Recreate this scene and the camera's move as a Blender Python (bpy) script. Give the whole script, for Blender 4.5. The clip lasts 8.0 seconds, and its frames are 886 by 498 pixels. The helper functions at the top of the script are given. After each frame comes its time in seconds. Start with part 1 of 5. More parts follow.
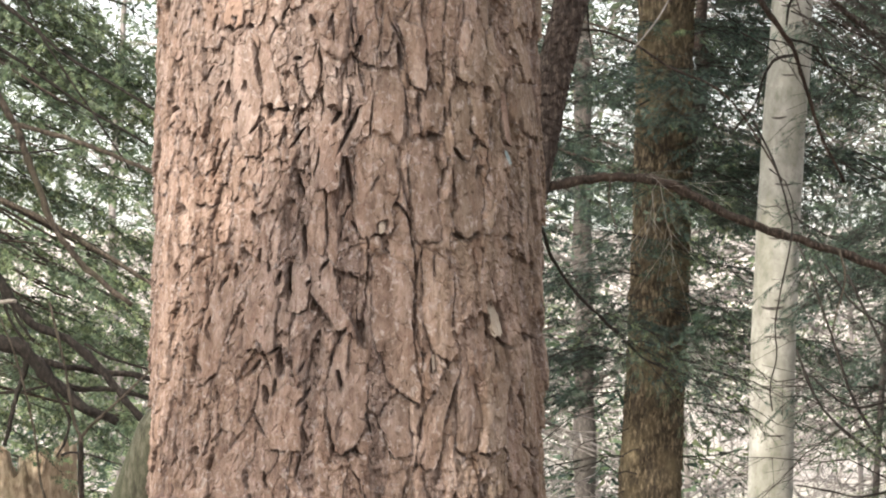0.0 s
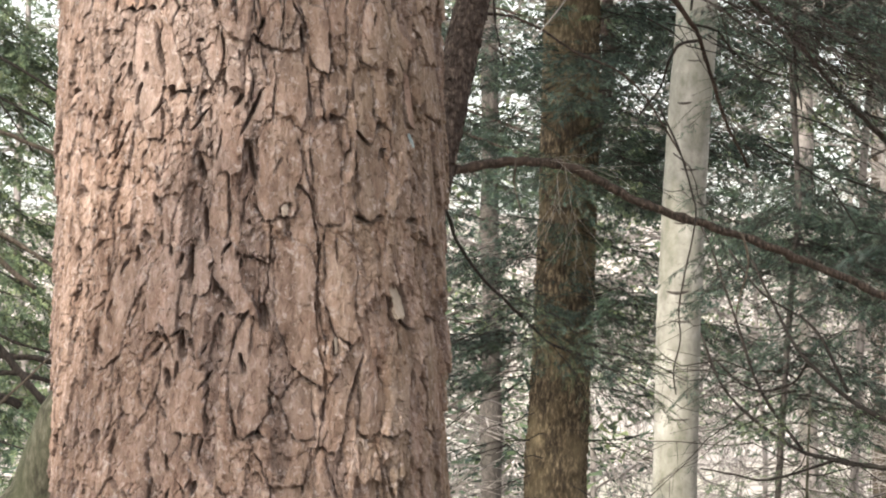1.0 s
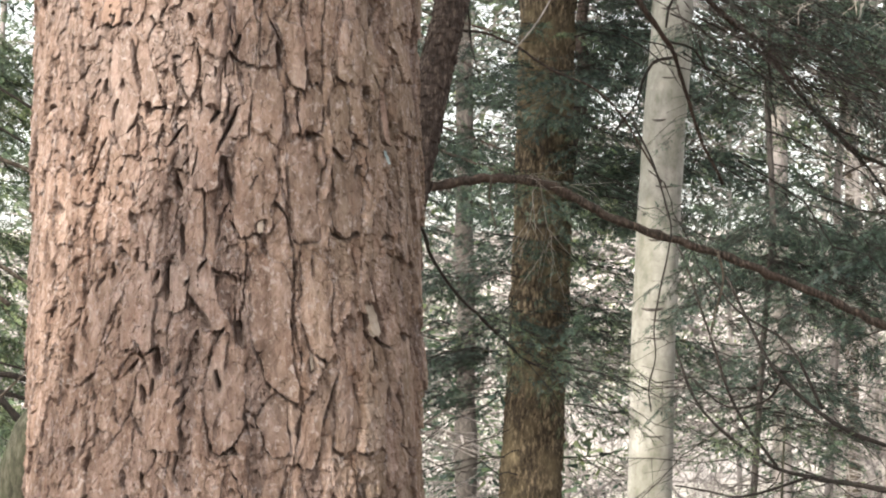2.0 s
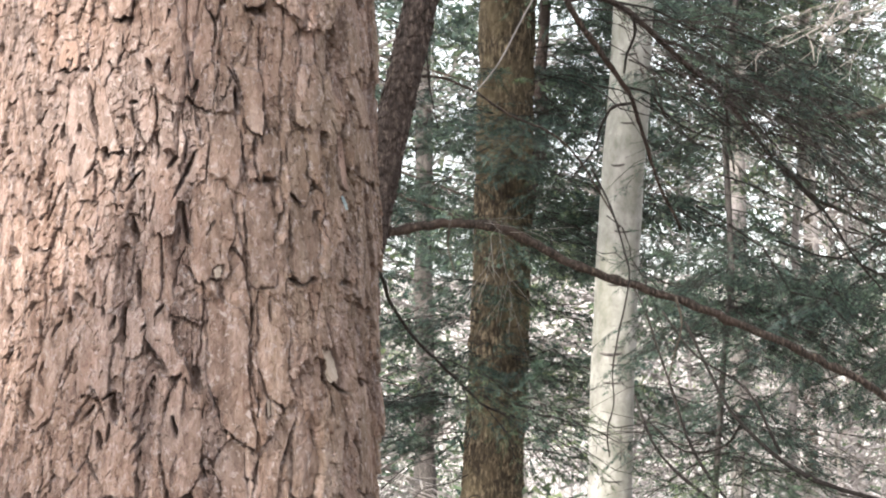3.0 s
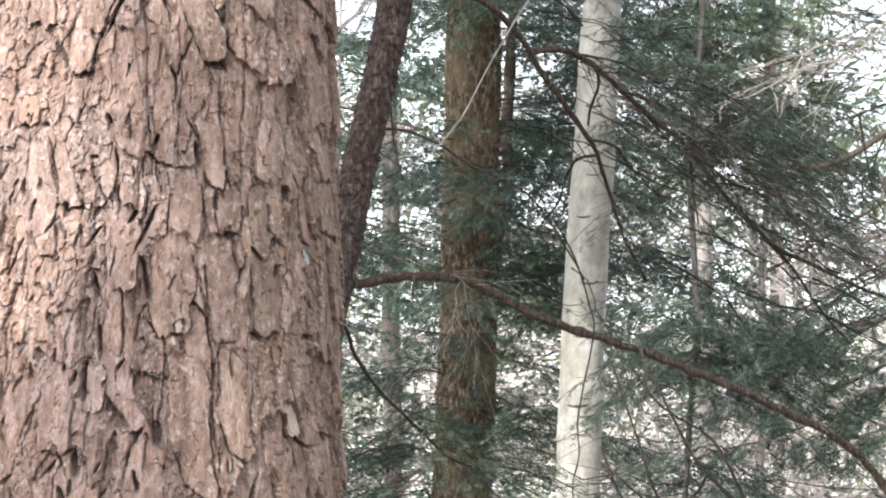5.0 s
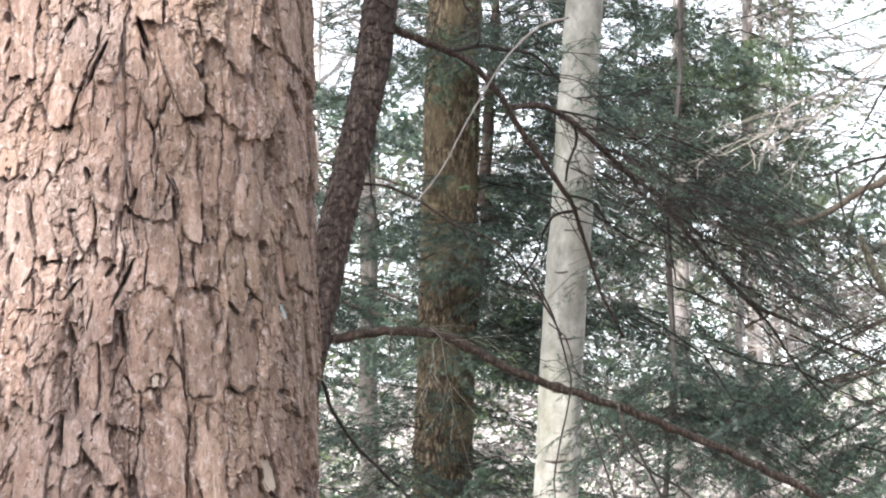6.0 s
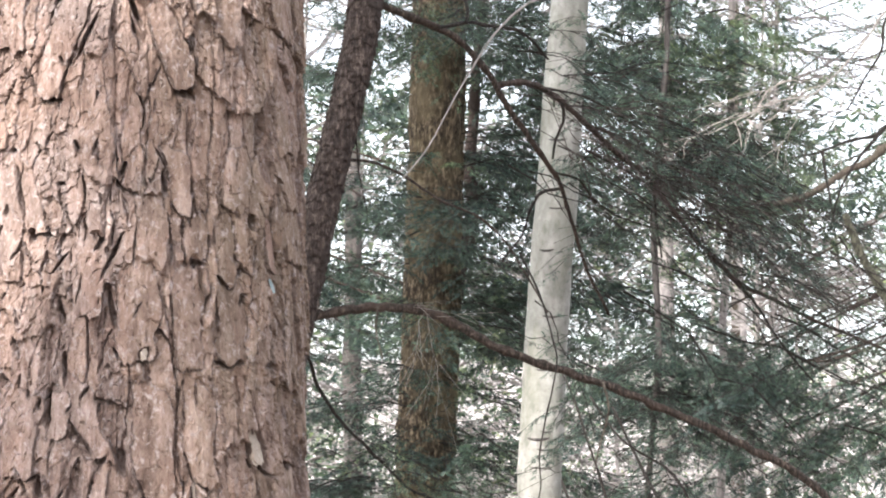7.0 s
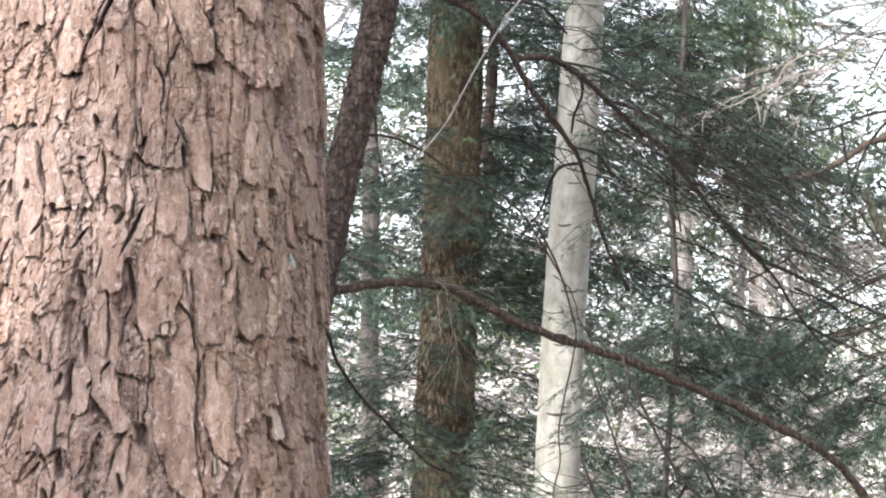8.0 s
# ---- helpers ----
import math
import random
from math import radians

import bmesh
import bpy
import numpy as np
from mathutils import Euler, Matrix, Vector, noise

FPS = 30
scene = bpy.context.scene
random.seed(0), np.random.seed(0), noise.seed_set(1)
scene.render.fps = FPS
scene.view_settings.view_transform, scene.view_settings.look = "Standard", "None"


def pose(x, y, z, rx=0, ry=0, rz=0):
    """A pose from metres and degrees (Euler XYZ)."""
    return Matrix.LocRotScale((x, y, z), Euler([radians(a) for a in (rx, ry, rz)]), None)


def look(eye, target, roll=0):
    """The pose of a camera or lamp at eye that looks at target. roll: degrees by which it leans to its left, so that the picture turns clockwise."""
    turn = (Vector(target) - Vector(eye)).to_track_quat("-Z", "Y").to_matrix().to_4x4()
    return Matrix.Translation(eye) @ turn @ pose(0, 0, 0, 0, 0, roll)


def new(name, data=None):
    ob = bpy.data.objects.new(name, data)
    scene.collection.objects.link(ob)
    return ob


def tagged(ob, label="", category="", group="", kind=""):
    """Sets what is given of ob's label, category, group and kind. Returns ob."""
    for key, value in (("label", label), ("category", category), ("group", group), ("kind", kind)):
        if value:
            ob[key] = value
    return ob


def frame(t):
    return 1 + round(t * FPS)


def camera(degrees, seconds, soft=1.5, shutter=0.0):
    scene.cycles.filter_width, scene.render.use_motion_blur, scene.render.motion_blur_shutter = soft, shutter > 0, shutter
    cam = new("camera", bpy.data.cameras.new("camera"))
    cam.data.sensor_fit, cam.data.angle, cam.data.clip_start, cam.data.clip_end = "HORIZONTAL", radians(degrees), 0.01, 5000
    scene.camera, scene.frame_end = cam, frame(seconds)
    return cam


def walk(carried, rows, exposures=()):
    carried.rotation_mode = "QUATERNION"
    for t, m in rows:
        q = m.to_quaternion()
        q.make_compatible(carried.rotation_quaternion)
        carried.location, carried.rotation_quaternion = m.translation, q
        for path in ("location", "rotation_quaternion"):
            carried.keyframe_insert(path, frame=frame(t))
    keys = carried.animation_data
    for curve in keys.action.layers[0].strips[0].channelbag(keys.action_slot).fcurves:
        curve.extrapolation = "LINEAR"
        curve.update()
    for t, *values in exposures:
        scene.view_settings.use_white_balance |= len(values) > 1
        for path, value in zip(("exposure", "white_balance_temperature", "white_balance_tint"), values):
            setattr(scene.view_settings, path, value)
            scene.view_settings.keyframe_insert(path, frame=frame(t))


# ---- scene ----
# ---- camera ----
cam = camera(20, 8.0, soft=2.0)
walk(cam, [
    (0.0, look((-0.0110, 0.0018, 1.6005), (-0.7288, 9.9568, 2.2185), 0.103)),
    (0.5, look((-0.0047, 0.0026, 1.5990), (-0.5403, 9.9693, 2.2148), 0.177)),
    (1.0, look((-0.0039, -0.0003, 1.5976), (-0.3545, 9.9779, 2.1556), 0.075)),
    (1.5, look((-0.0058, 0.0008, 1.5968), (-0.3355, 9.9792, 2.1640), 0.078)),
    (1.7, look((-0.0062, 0.0019, 1.5973), (-0.3055, 9.9804, 2.1804), 0.036)),
    (2.8, look((-0.0043, 0.0018, 1.5992), (-0.1278, 9.9711, 2.3716), 0.136)),
    (3.0, look((-0.0033, 0.0021, 1.5989), (-0.0913, 9.9694, 2.4015), 0.022)),
    (3.5, look((0.0000, -0.0000, 1.6000), (0.0000, 9.9619, 2.4716), -0.000)),
    (4.0, look((0.0002, 0.0019, 1.6004), (0.0516, 9.9582, 2.5328), -0.149)),
    (4.2, look((0.0010, 0.0020, 1.5998), (0.0250, 9.9567, 2.5500), -0.249)),
    (5.3, look((0.0078, -0.0021, 1.6020), (0.0676, 9.9398, 2.6767), -0.270)),
    (5.5, look((0.0083, -0.0053, 1.6016), (0.0860, 9.9291, 2.7424), -0.278)),
    (6.0, look((0.0073, -0.0055, 1.6019), (0.1362, 9.9185, 2.8253), -0.068)),
    (6.5, look((0.0041, -0.0036, 1.6008), (0.1763, 9.9187, 2.8330), 0.077)),
    (7.0, look((-0.0002, -0.0037, 1.5988), (0.1922, 9.9297, 2.7343), 0.279)),
    (7.5, look((-0.0044, 0.0045, 1.5982), (0.1603, 9.9439, 2.6852), 0.211)),
    (8.0, look((-0.0056, 0.0047, 1.5973), (0.1197, 9.9498, 2.6359), 0.203)),
], exposures=[(0.0, 0.98, 6950, 7), (1.7, 0.98, 6950, 7), (2.8, 1.22, 6540, 8), (3.5, 1.28, 6460, 9), (4.2, 1.36, 6380, 9), (5.3, 1.37, 6300, 9), (8.0, 1.39, 6290, 10)])

# ---- world and sun ----
SUN_DIR = Vector((-0.50, -0.70, 0.72)).normalized()      # towards the sun
world = bpy.data.worlds.new("world")
scene.world = world
world.use_nodes = True
wn = world.node_tree
sky = wn.nodes.new("ShaderNodeTexSky")
sky.sky_type = "NISHITA"
sky.sun_disc = False
sky.sun_elevation = math.asin(SUN_DIR.z)
sky.sun_rotation = math.atan2(SUN_DIR.x, SUN_DIR.y)
sky.air_density, sky.dust_density = 1.0, 3.0
wn.nodes["Background"].inputs["Strength"].default_value = 0.15
haze = wn.nodes.new("ShaderNodeHueSaturation")          # thin bright haze over the whole sky
haze.inputs["Saturation"].default_value, haze.inputs["Value"].default_value = 0.28, 1.66
wn.links.new(sky.outputs["Color"], haze.inputs["Color"])
wn.links.new(haze.outputs["Color"], wn.nodes["Background"].inputs["Color"])
sun = new("sun", bpy.data.lights.new("sun", "SUN"))
sun.data.energy, sun.data.angle, sun.data.color = 3.45, radians(0.6), (1.0, 0.95, 0.87)
sun.matrix_world = look(SUN_DIR * 30, (0, 0, 0))


# ---- materials ----
def nodes_of(name, rough=0.8):
    m = bpy.data.materials.new(name)
    m.use_nodes = True
    b = m.node_tree.nodes["Principled BSDF"]
    b.inputs["Roughness"].default_value = rough
    b.inputs["Specular IOR Level"].default_value = 0.3
    return m, m.node_tree, b


def node(nt, kind, **sets):
    n = nt.nodes.new(kind)
    for k, v in sets.items():
        n.inputs[k].default_value = v
    return n


def noise_of(nt, vec, scale, detail=4.0, rough=0.55, distortion=0.0):
    n = node(nt, "ShaderNodeTexNoise", Scale=scale, Detail=detail, Roughness=rough, Distortion=distortion)
    nt.links.new(vec, n.inputs["Vector"])
    return n.outputs["Fac"]


def ramp(nt, fac, stops):
    r = nt.nodes.new("ShaderNodeValToRGB")
    e = r.color_ramp.elements
    while len(e) < len(stops):
        e.new(0.5)
    for el, (p, c) in zip(e, stops):
        el.position, el.color = p, (c if len(c) == 4 else (*c, 1))
    nt.links.new(fac, r.inputs["Fac"])
    return r.outputs["Color"]


def mix(nt, fac, a, b, blend="MIX"):
    n = nt.nodes.new("ShaderNodeMix")
    n.data_type, n.blend_type = "RGBA", blend
    for s, v in ((n.inputs[0], fac), (n.inputs[6], a), (n.inputs[7], b)):
        if isinstance(v, bpy.types.NodeSocket):
            nt.links.new(v, s)
        elif isinstance(v, (int, float)):
            s.default_value = v
        else:
            s.default_value = (*v, 1)
    return n.outputs[2]


def stretched(nt, sx, sy, sz):
    tc = nt.nodes.new("ShaderNodeTexCoord")
    mp = nt.nodes.new("ShaderNodeMapping")
    mp.inputs["Scale"].default_value = (sx, sy, sz)
    nt.links.new(tc.outputs["Object"], mp.inputs["Vector"])
    return mp.outputs["Vector"]


def bump(nt, b, height, strength, distance):
    n = nt.nodes.new("ShaderNodeBump")
    n.inputs["Strength"].default_value, n.inputs["Distance"].default_value = strength, distance
    nt.links.new(height, n.inputs["Height"])
    nt.links.new(n.outputs["Normal"], b.inputs["Normal"])


def bark_material(name, dark, mid, light, stain, scale=1.0, stain_at=0.62, relief=0.010, algae=None, flaky=0.0):
    m, nt, b = nodes_of(name, 0.9)
    v1 = stretched(nt, 1, 1, 0.35)
    v2 = stretched(nt, 1, 1, 0.8)
    big = noise_of(nt, v2, 5.0 * scale, 3)
    grain = noise_of(nt, v1, 60.0 * scale, 6, 0.65)
    fine = noise_of(nt, v1, 240.0 * scale, 4, 0.7)
    col = ramp(nt, grain, [(0.33, dark), (0.5, mid), (0.69, light)])
    oi = nt.nodes.new("ShaderNodeObjectInfo")
    tone = ramp(nt, oi.outputs["Random"], [(0.0, (0.90, 0.89, 0.90)), (0.5, (1.0, 0.98, 0.97)), (1.0, (1.08, 1.07, 1.05))])
    col = mix(nt, 1.0, col, tone, "MULTIPLY")
    patch = ramp(nt, big, [(stain_at - 0.1, (0, 0, 0)), (stain_at + 0.08, (0.75, 0.75, 0.75))])
    col = mix(nt, patch, col, stain)
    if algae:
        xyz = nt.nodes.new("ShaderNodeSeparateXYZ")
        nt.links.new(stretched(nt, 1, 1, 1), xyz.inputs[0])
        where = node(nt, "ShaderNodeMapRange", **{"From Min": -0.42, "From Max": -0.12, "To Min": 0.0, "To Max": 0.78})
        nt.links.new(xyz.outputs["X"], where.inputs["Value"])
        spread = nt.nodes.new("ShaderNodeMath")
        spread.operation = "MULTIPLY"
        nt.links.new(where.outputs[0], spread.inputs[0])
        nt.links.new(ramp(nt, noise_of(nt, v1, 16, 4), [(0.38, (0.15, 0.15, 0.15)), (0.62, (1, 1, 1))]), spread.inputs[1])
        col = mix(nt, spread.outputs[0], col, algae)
    speck = ramp(nt, fine, [(0.62, (0, 0, 0)), (0.8, (0.5, 0.5, 0.5))])
    col = mix(nt, speck, col, light)
    both = nt.nodes.new("ShaderNodeMath")
    both.operation = "ADD"
    nt.links.new(grain, both.inputs[0])
    nt.links.new(fine, both.inputs[1])
    height = both.outputs[0]
    if flaky:
        crumb = noise_of(nt, stretched(nt, 1, 1, 0.45), 130.0, 6, 0.72, 0.6)
        col = mix(nt, 1.0, col, ramp(nt, crumb, [(0.33, (0.50, 0.42, 0.38)), (0.43, (0.90, 0.87, 0.85)), (0.58, (1.10, 1.09, 1.10)), (0.69, (1.48, 1.50, 1.54))]), "MULTIPLY")
        streak = noise_of(nt, stretched(nt, 1, 1, 0.10), 34.0, 4, 0.6, 0.4)
        col = mix(nt, 1.0, col, ramp(nt, streak, [(0.36, (0.76, 0.72, 0.70)), (0.52, (1.0, 1.0, 1.0)), (0.68, (1.16, 1.15, 1.16))]), "MULTIPLY")
        ruddy = ramp(nt, noise_of(nt, v1, 26.0, 5, 0.65, 0.8), [(0.50, (0, 0, 0)), (0.64, (0.32, 0.32, 0.32))])
        col = mix(nt, ruddy, col, tuple(c * k for c, k in zip(mid, (1.0, 0.84, 0.76))))
        bleached = ramp(nt, noise_of(nt, v2, 95.0, 5, 0.7, 0.5), [(0.54, (0, 0, 0)), (0.66, (0.85, 0.85, 0.85))])
        col = mix(nt, bleached, col, tuple(c * k for c, k in zip(light, (1.06, 1.14, 1.22))))
        lift = nt.nodes.new("ShaderNodeMath")
        lift.operation = "MULTIPLY_ADD"
        nt.links.new(crumb, lift.inputs[0])
        lift.inputs[1].default_value = flaky
        nt.links.new(height, lift.inputs[2])
        height = lift.outputs[0]
    nt.links.new(col, b.inputs["Base Color"])
    bump(nt, b, height, 0.6 if flaky else 0.7, relief)
    return m


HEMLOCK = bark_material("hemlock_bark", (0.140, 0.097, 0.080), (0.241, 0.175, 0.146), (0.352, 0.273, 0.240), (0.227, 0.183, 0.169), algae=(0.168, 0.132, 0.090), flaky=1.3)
# darker copy of the hemlock bark: shade between the plates put into the colour
FURROW_SHADE = bark_material("shaded_furrow_bark", (0.094, 0.063, 0.052), (0.187, 0.139, 0.120), (0.305, 0.245, 0.226), (0.168, 0.134, 0.122), algae=(0.113, 0.086, 0.060), flaky=1.3)
CHIP = bark_material("pale_chip", (0.311, 0.262, 0.212), (0.373, 0.311, 0.262), (0.436, 0.386, 0.337), (0.311, 0.281, 0.249))
LICHEN = bark_material("blue_lichen", (0.19, 0.24, 0.25), (0.27, 0.33, 0.34), (0.36, 0.42, 0.42), (0.24, 0.28, 0.27))
RAW = bark_material("raw_bark", (0.215, 0.145, 0.116), (0.290, 0.200, 0.163), (0.350, 0.250, 0.205), (0.260, 0.178, 0.146))
CHERRY = bark_material("dark_scaly_bark", (0.016, 0.011, 0.010), (0.046, 0.033, 0.028), (0.135, 0.106, 0.094), (0.040, 0.030, 0.026), 1.5)
MOSSY = bark_material("golden_mossy_bark", (0.024, 0.017, 0.013), (0.079, 0.061, 0.041), (0.310, 0.247, 0.168), (0.170, 0.134, 0.082), 0.7, 0.60, 0.03)
GREYBARK = bark_material("grey_bark", (0.129, 0.118, 0.113), (0.223, 0.204, 0.199), (0.341, 0.318, 0.308), (0.176, 0.162, 0.141), 0.4, 0.6, 0.01)
LEANER = bark_material("green_grey_bark", (0.026, 0.025, 0.018), (0.075, 0.073, 0.053), (0.15, 0.147, 0.115), (0.062, 0.070, 0.040), 1.6, 0.6, 0.02)
LIMB = bark_material("limb_bark", (0.012, 0.009, 0.007), (0.036, 0.026, 0.021), (0.127, 0.096, 0.079), (0.058, 0.038, 0.029), 2.0, 0.64)
TWIG = bark_material("twig_bark", (0.009, 0.007, 0.006), (0.022, 0.017, 0.015), (0.056, 0.045, 0.039), (0.022, 0.021, 0.016), 2.0)
PALETWIG = bark_material("weathered_twig", (0.195, 0.176, 0.156), (0.299, 0.273, 0.247), (0.442, 0.416, 0.384), (0.234, 0.215, 0.189), 2.0)
DUSKY = bark_material("dusky_bark", (0.030, 0.027, 0.026), (0.068, 0.060, 0.056), (0.120, 0.106, 0.098), (0.055, 0.050, 0.044), 0.6)
WINE = bark_material("wine_brown_twig", (0.022, 0.016, 0.015), (0.054, 0.040, 0.037), (0.125, 0.100, 0.092), (0.050, 0.040, 0.034), 2.0)
TANLIMB = bark_material("tan_limb_bark", (0.036, 0.029, 0.024), (0.080, 0.064, 0.052), (0.145, 0.121, 0.098), (0.064, 0.057, 0.038), 2.0)


def beech_material():
    m, nt, b = nodes_of("beech_bark", 0.7)
    v = stretched(nt, 1, 1, 1)
    band = stretched(nt, 1, 1, 5)
    tall = stretched(nt, 1, 1, 0.3)
    base = ramp(nt, noise_of(nt, stretched(nt, 1, 1, 0.6), 7, 8, 0.65), [(0.32, (0.098, 0.094, 0.080)), (0.45, (0.186, 0.179, 0.160)), (0.54, (0.242, 0.233, 0.213)), (0.70, (0.372, 0.359, 0.335))])
    col = mix(nt, ramp(nt, noise_of(nt, band, 14, 4), [(0.60, (0, 0, 0)), (0.75, (0.5, 0.5, 0.5))]), base, (0.20, 0.18, 0.15))
    speckle = ramp(nt, noise_of(nt, v, 45, 5, 0.75), [(0.56, (0, 0, 0)), (0.68, (0.75, 0.75, 0.75))])
    col = mix(nt, speckle, col, (0.13, 0.12, 0.10))
    across = nt.nodes.new("ShaderNodeSeparateXYZ")
    nt.links.new(v, across.inputs[0])
    upright = node(nt, "ShaderNodeMath")
    upright.operation = "MULTIPLY_ADD"
    nt.links.new(across.outputs["Z"], upright.inputs[0])
    upright.inputs[1].default_value = -0.045
    nt.links.new(across.outputs["X"], upright.inputs[2])
    flank = node(nt, "ShaderNodeMapRange", **{"From Min": -0.03, "From Max": -0.12, "To Min": 0.18, "To Max": 1.0})
    nt.links.new(upright.outputs[0], flank.inputs["Value"])
    green = node(nt, "ShaderNodeMath")
    green.operation = "MULTIPLY"
    nt.links.new(flank.outputs[0], green.inputs[0])
    nt.links.new(ramp(nt, noise_of(nt, tall, 5, 3), [(0.42, (0, 0, 0)), (0.62, (0.85, 0.85, 0.85))]), green.inputs[1])
    col = mix(nt, green.outputs[0], col, (0.17, 0.185, 0.110))
    nt.links.new(col, b.inputs["Base Color"])
    bump(nt, b, noise_of(nt, band, 30, 4), 0.35, 0.004)
    return m


WOOD = bark_material("weathered_wood", (0.224, 0.168, 0.120), (0.400, 0.312, 0.232), (0.576, 0.480, 0.368), (0.320, 0.272, 0.176), 0.6, 0.6, 0.02)
BEECH = beech_material()


def needle_material(name, a, c, d):
    m, nt, b = nodes_of(name, 0.48)
    b.inputs["Specular IOR Level"].default_value = 0.4
    geo = nt.nodes.new("ShaderNodeNewGeometry")
    col = ramp(nt, geo.outputs["Random Per Island"], [(0.0, a), (0.55, c), (1.0, d)])
    patchy = ramp(nt, noise_of(nt, stretched(nt, 1, 1, 1), 2.2, 2), [(0.35, (0.75, 0.85, 0.95)), (0.7, (1.2, 1.15, 0.9))])
    col = mix(nt, 1.0, col, patchy, "MULTIPLY")
    nt.links.new(col, b.inputs["Base Color"])
    tr = nt.nodes.new("ShaderNodeBsdfTranslucent")
    nt.links.new(col, tr.inputs["Color"])
    sh = nt.nodes.new("ShaderNodeMixShader")
    sh.inputs[0].default_value = 0.22
    nt.links.new(b.outputs[0], sh.inputs[1])
    nt.links.new(tr.outputs[0], sh.inputs[2])
    nt.links.new(sh.outputs[0], nt.nodes["Material Output"].inputs["Surface"])
    return m


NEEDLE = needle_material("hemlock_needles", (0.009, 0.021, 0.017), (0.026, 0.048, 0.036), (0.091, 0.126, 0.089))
# the same needles lightened and yellowed, with sunlight put into the colour
NEEDLE_LIT = needle_material("sunlit_hemlock_needles", (0.034, 0.055, 0.031), (0.073, 0.106, 0.058), (0.196, 0.230, 0.134))


def litter_material():
    m, nt, b = nodes_of("leaf_litter", 0.95)
    v = stretched(nt, 1, 1, 1)
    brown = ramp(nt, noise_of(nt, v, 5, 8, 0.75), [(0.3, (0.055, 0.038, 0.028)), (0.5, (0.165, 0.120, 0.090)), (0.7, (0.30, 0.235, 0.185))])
    # hillside litter paled well past dry leaves: sun glare put into the colour
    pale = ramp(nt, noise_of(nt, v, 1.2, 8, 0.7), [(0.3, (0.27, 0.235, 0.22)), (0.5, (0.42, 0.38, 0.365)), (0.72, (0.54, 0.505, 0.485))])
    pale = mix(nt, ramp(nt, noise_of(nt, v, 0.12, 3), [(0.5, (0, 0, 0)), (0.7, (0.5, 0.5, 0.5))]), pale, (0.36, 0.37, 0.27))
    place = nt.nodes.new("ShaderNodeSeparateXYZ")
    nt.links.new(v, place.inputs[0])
    # brown litter gives way to the painted glare with distance
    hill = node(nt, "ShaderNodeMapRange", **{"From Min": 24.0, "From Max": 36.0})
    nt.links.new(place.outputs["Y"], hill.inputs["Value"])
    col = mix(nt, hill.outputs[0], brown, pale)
    nt.links.new(col, b.inputs["Base Color"])
    bump(nt, b, noise_of(nt, v, 9, 6, 0.7), 0.8, 0.05)
    return m


LITTER = litter_material()


# shaded and sunlit colourings of the same hemlock foliage
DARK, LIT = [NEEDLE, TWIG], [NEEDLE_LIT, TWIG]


# ---- mesh helpers ----
def mesh_of(name, verts, faces, mats, index=None, smooth=True):
    """A mesh from an array of corners and an array of faces, all with the same number of sides."""
    verts, faces = np.asarray(verts, np.float32), np.asarray(faces, np.int32)
    me = bpy.data.meshes.new(name)
    me.vertices.add(len(verts))
    me.vertices.foreach_set("co", verts.ravel())
    me.loops.add(faces.size)
    me.loops.foreach_set("vertex_index", faces.ravel())
    me.polygons.add(len(faces))
    me.polygons.foreach_set("loop_start", np.arange(len(faces), dtype=np.int32) * faces.shape[1])
    me.polygons.foreach_set("use_smooth", np.full(len(faces), smooth))
    for m in mats:
        me.materials.append(m)
    if index is not None:
        me.polygons.foreach_set("material_index", np.asarray(index, np.int32))
    me.update(calc_edges=True)
    return me


def thing(name, label, category, at=(0, 0, 0), group="", kind=""):
    ob = new(name)
    ob.location = at
    ob.empty_display_size = 0.2
    return tagged(ob, label, category, group, kind)


def part(name, me, parent, label="", kind=""):
    ob = new(name, me)
    ob.parent = parent
    if parent.parent:
        ob.matrix_parent_inverse = Matrix.Translation(-(parent.parent.location + parent.location))
        if parent.type == "MESH":
            ob.matrix_parent_inverse = Matrix.Identity(4)
    else:
        ob.matrix_parent_inverse = Matrix.Translation(-parent.location)
    return tagged(ob, label, kind=kind)


def rand2(i, j, seed):
    """A steady random number in 0..1 for each pair of whole numbers."""
    n = (i.astype(np.int64) * 374761393 + j.astype(np.int64) * 668265263 + seed * 974634777) & 0xFFFFFFFF
    n = ((n ^ (n >> 13)) * 1274126177) & 0xFFFFFFFF
    n = ((n ^ (n >> 16)) * 2246822519) & 0xFFFFFFFF
    return ((n ^ (n >> 15)) & 0xFFFFFF) / float(0x1000000)


def vnoise(x, y, seed=0):
    i, j = np.floor(x), np.floor(y)
    fx, fy = x - i, y - j
    fx, fy = fx * fx * (3 - 2 * fx), fy * fy * (3 - 2 * fy)
    a, b = rand2(i, j, seed), rand2(i + 1, j, seed)
    c, d = rand2(i, j + 1, seed), rand2(i + 1, j + 1, seed)
    return (a + (b - a) * fx) * (1 - fy) + (c + (d - c) * fx) * fy - 0.5


def fbm(x, y, seed=0, octaves=4):
    return sum(vnoise(x * 2 ** k, y * 2 ** k, seed + k) * 0.55 ** k for k in range(octaves))


def step(a, b, x):
    t = np.clip((x - a) / (b - a), 0, 1)
    return t * t * (3 - 2 * t)


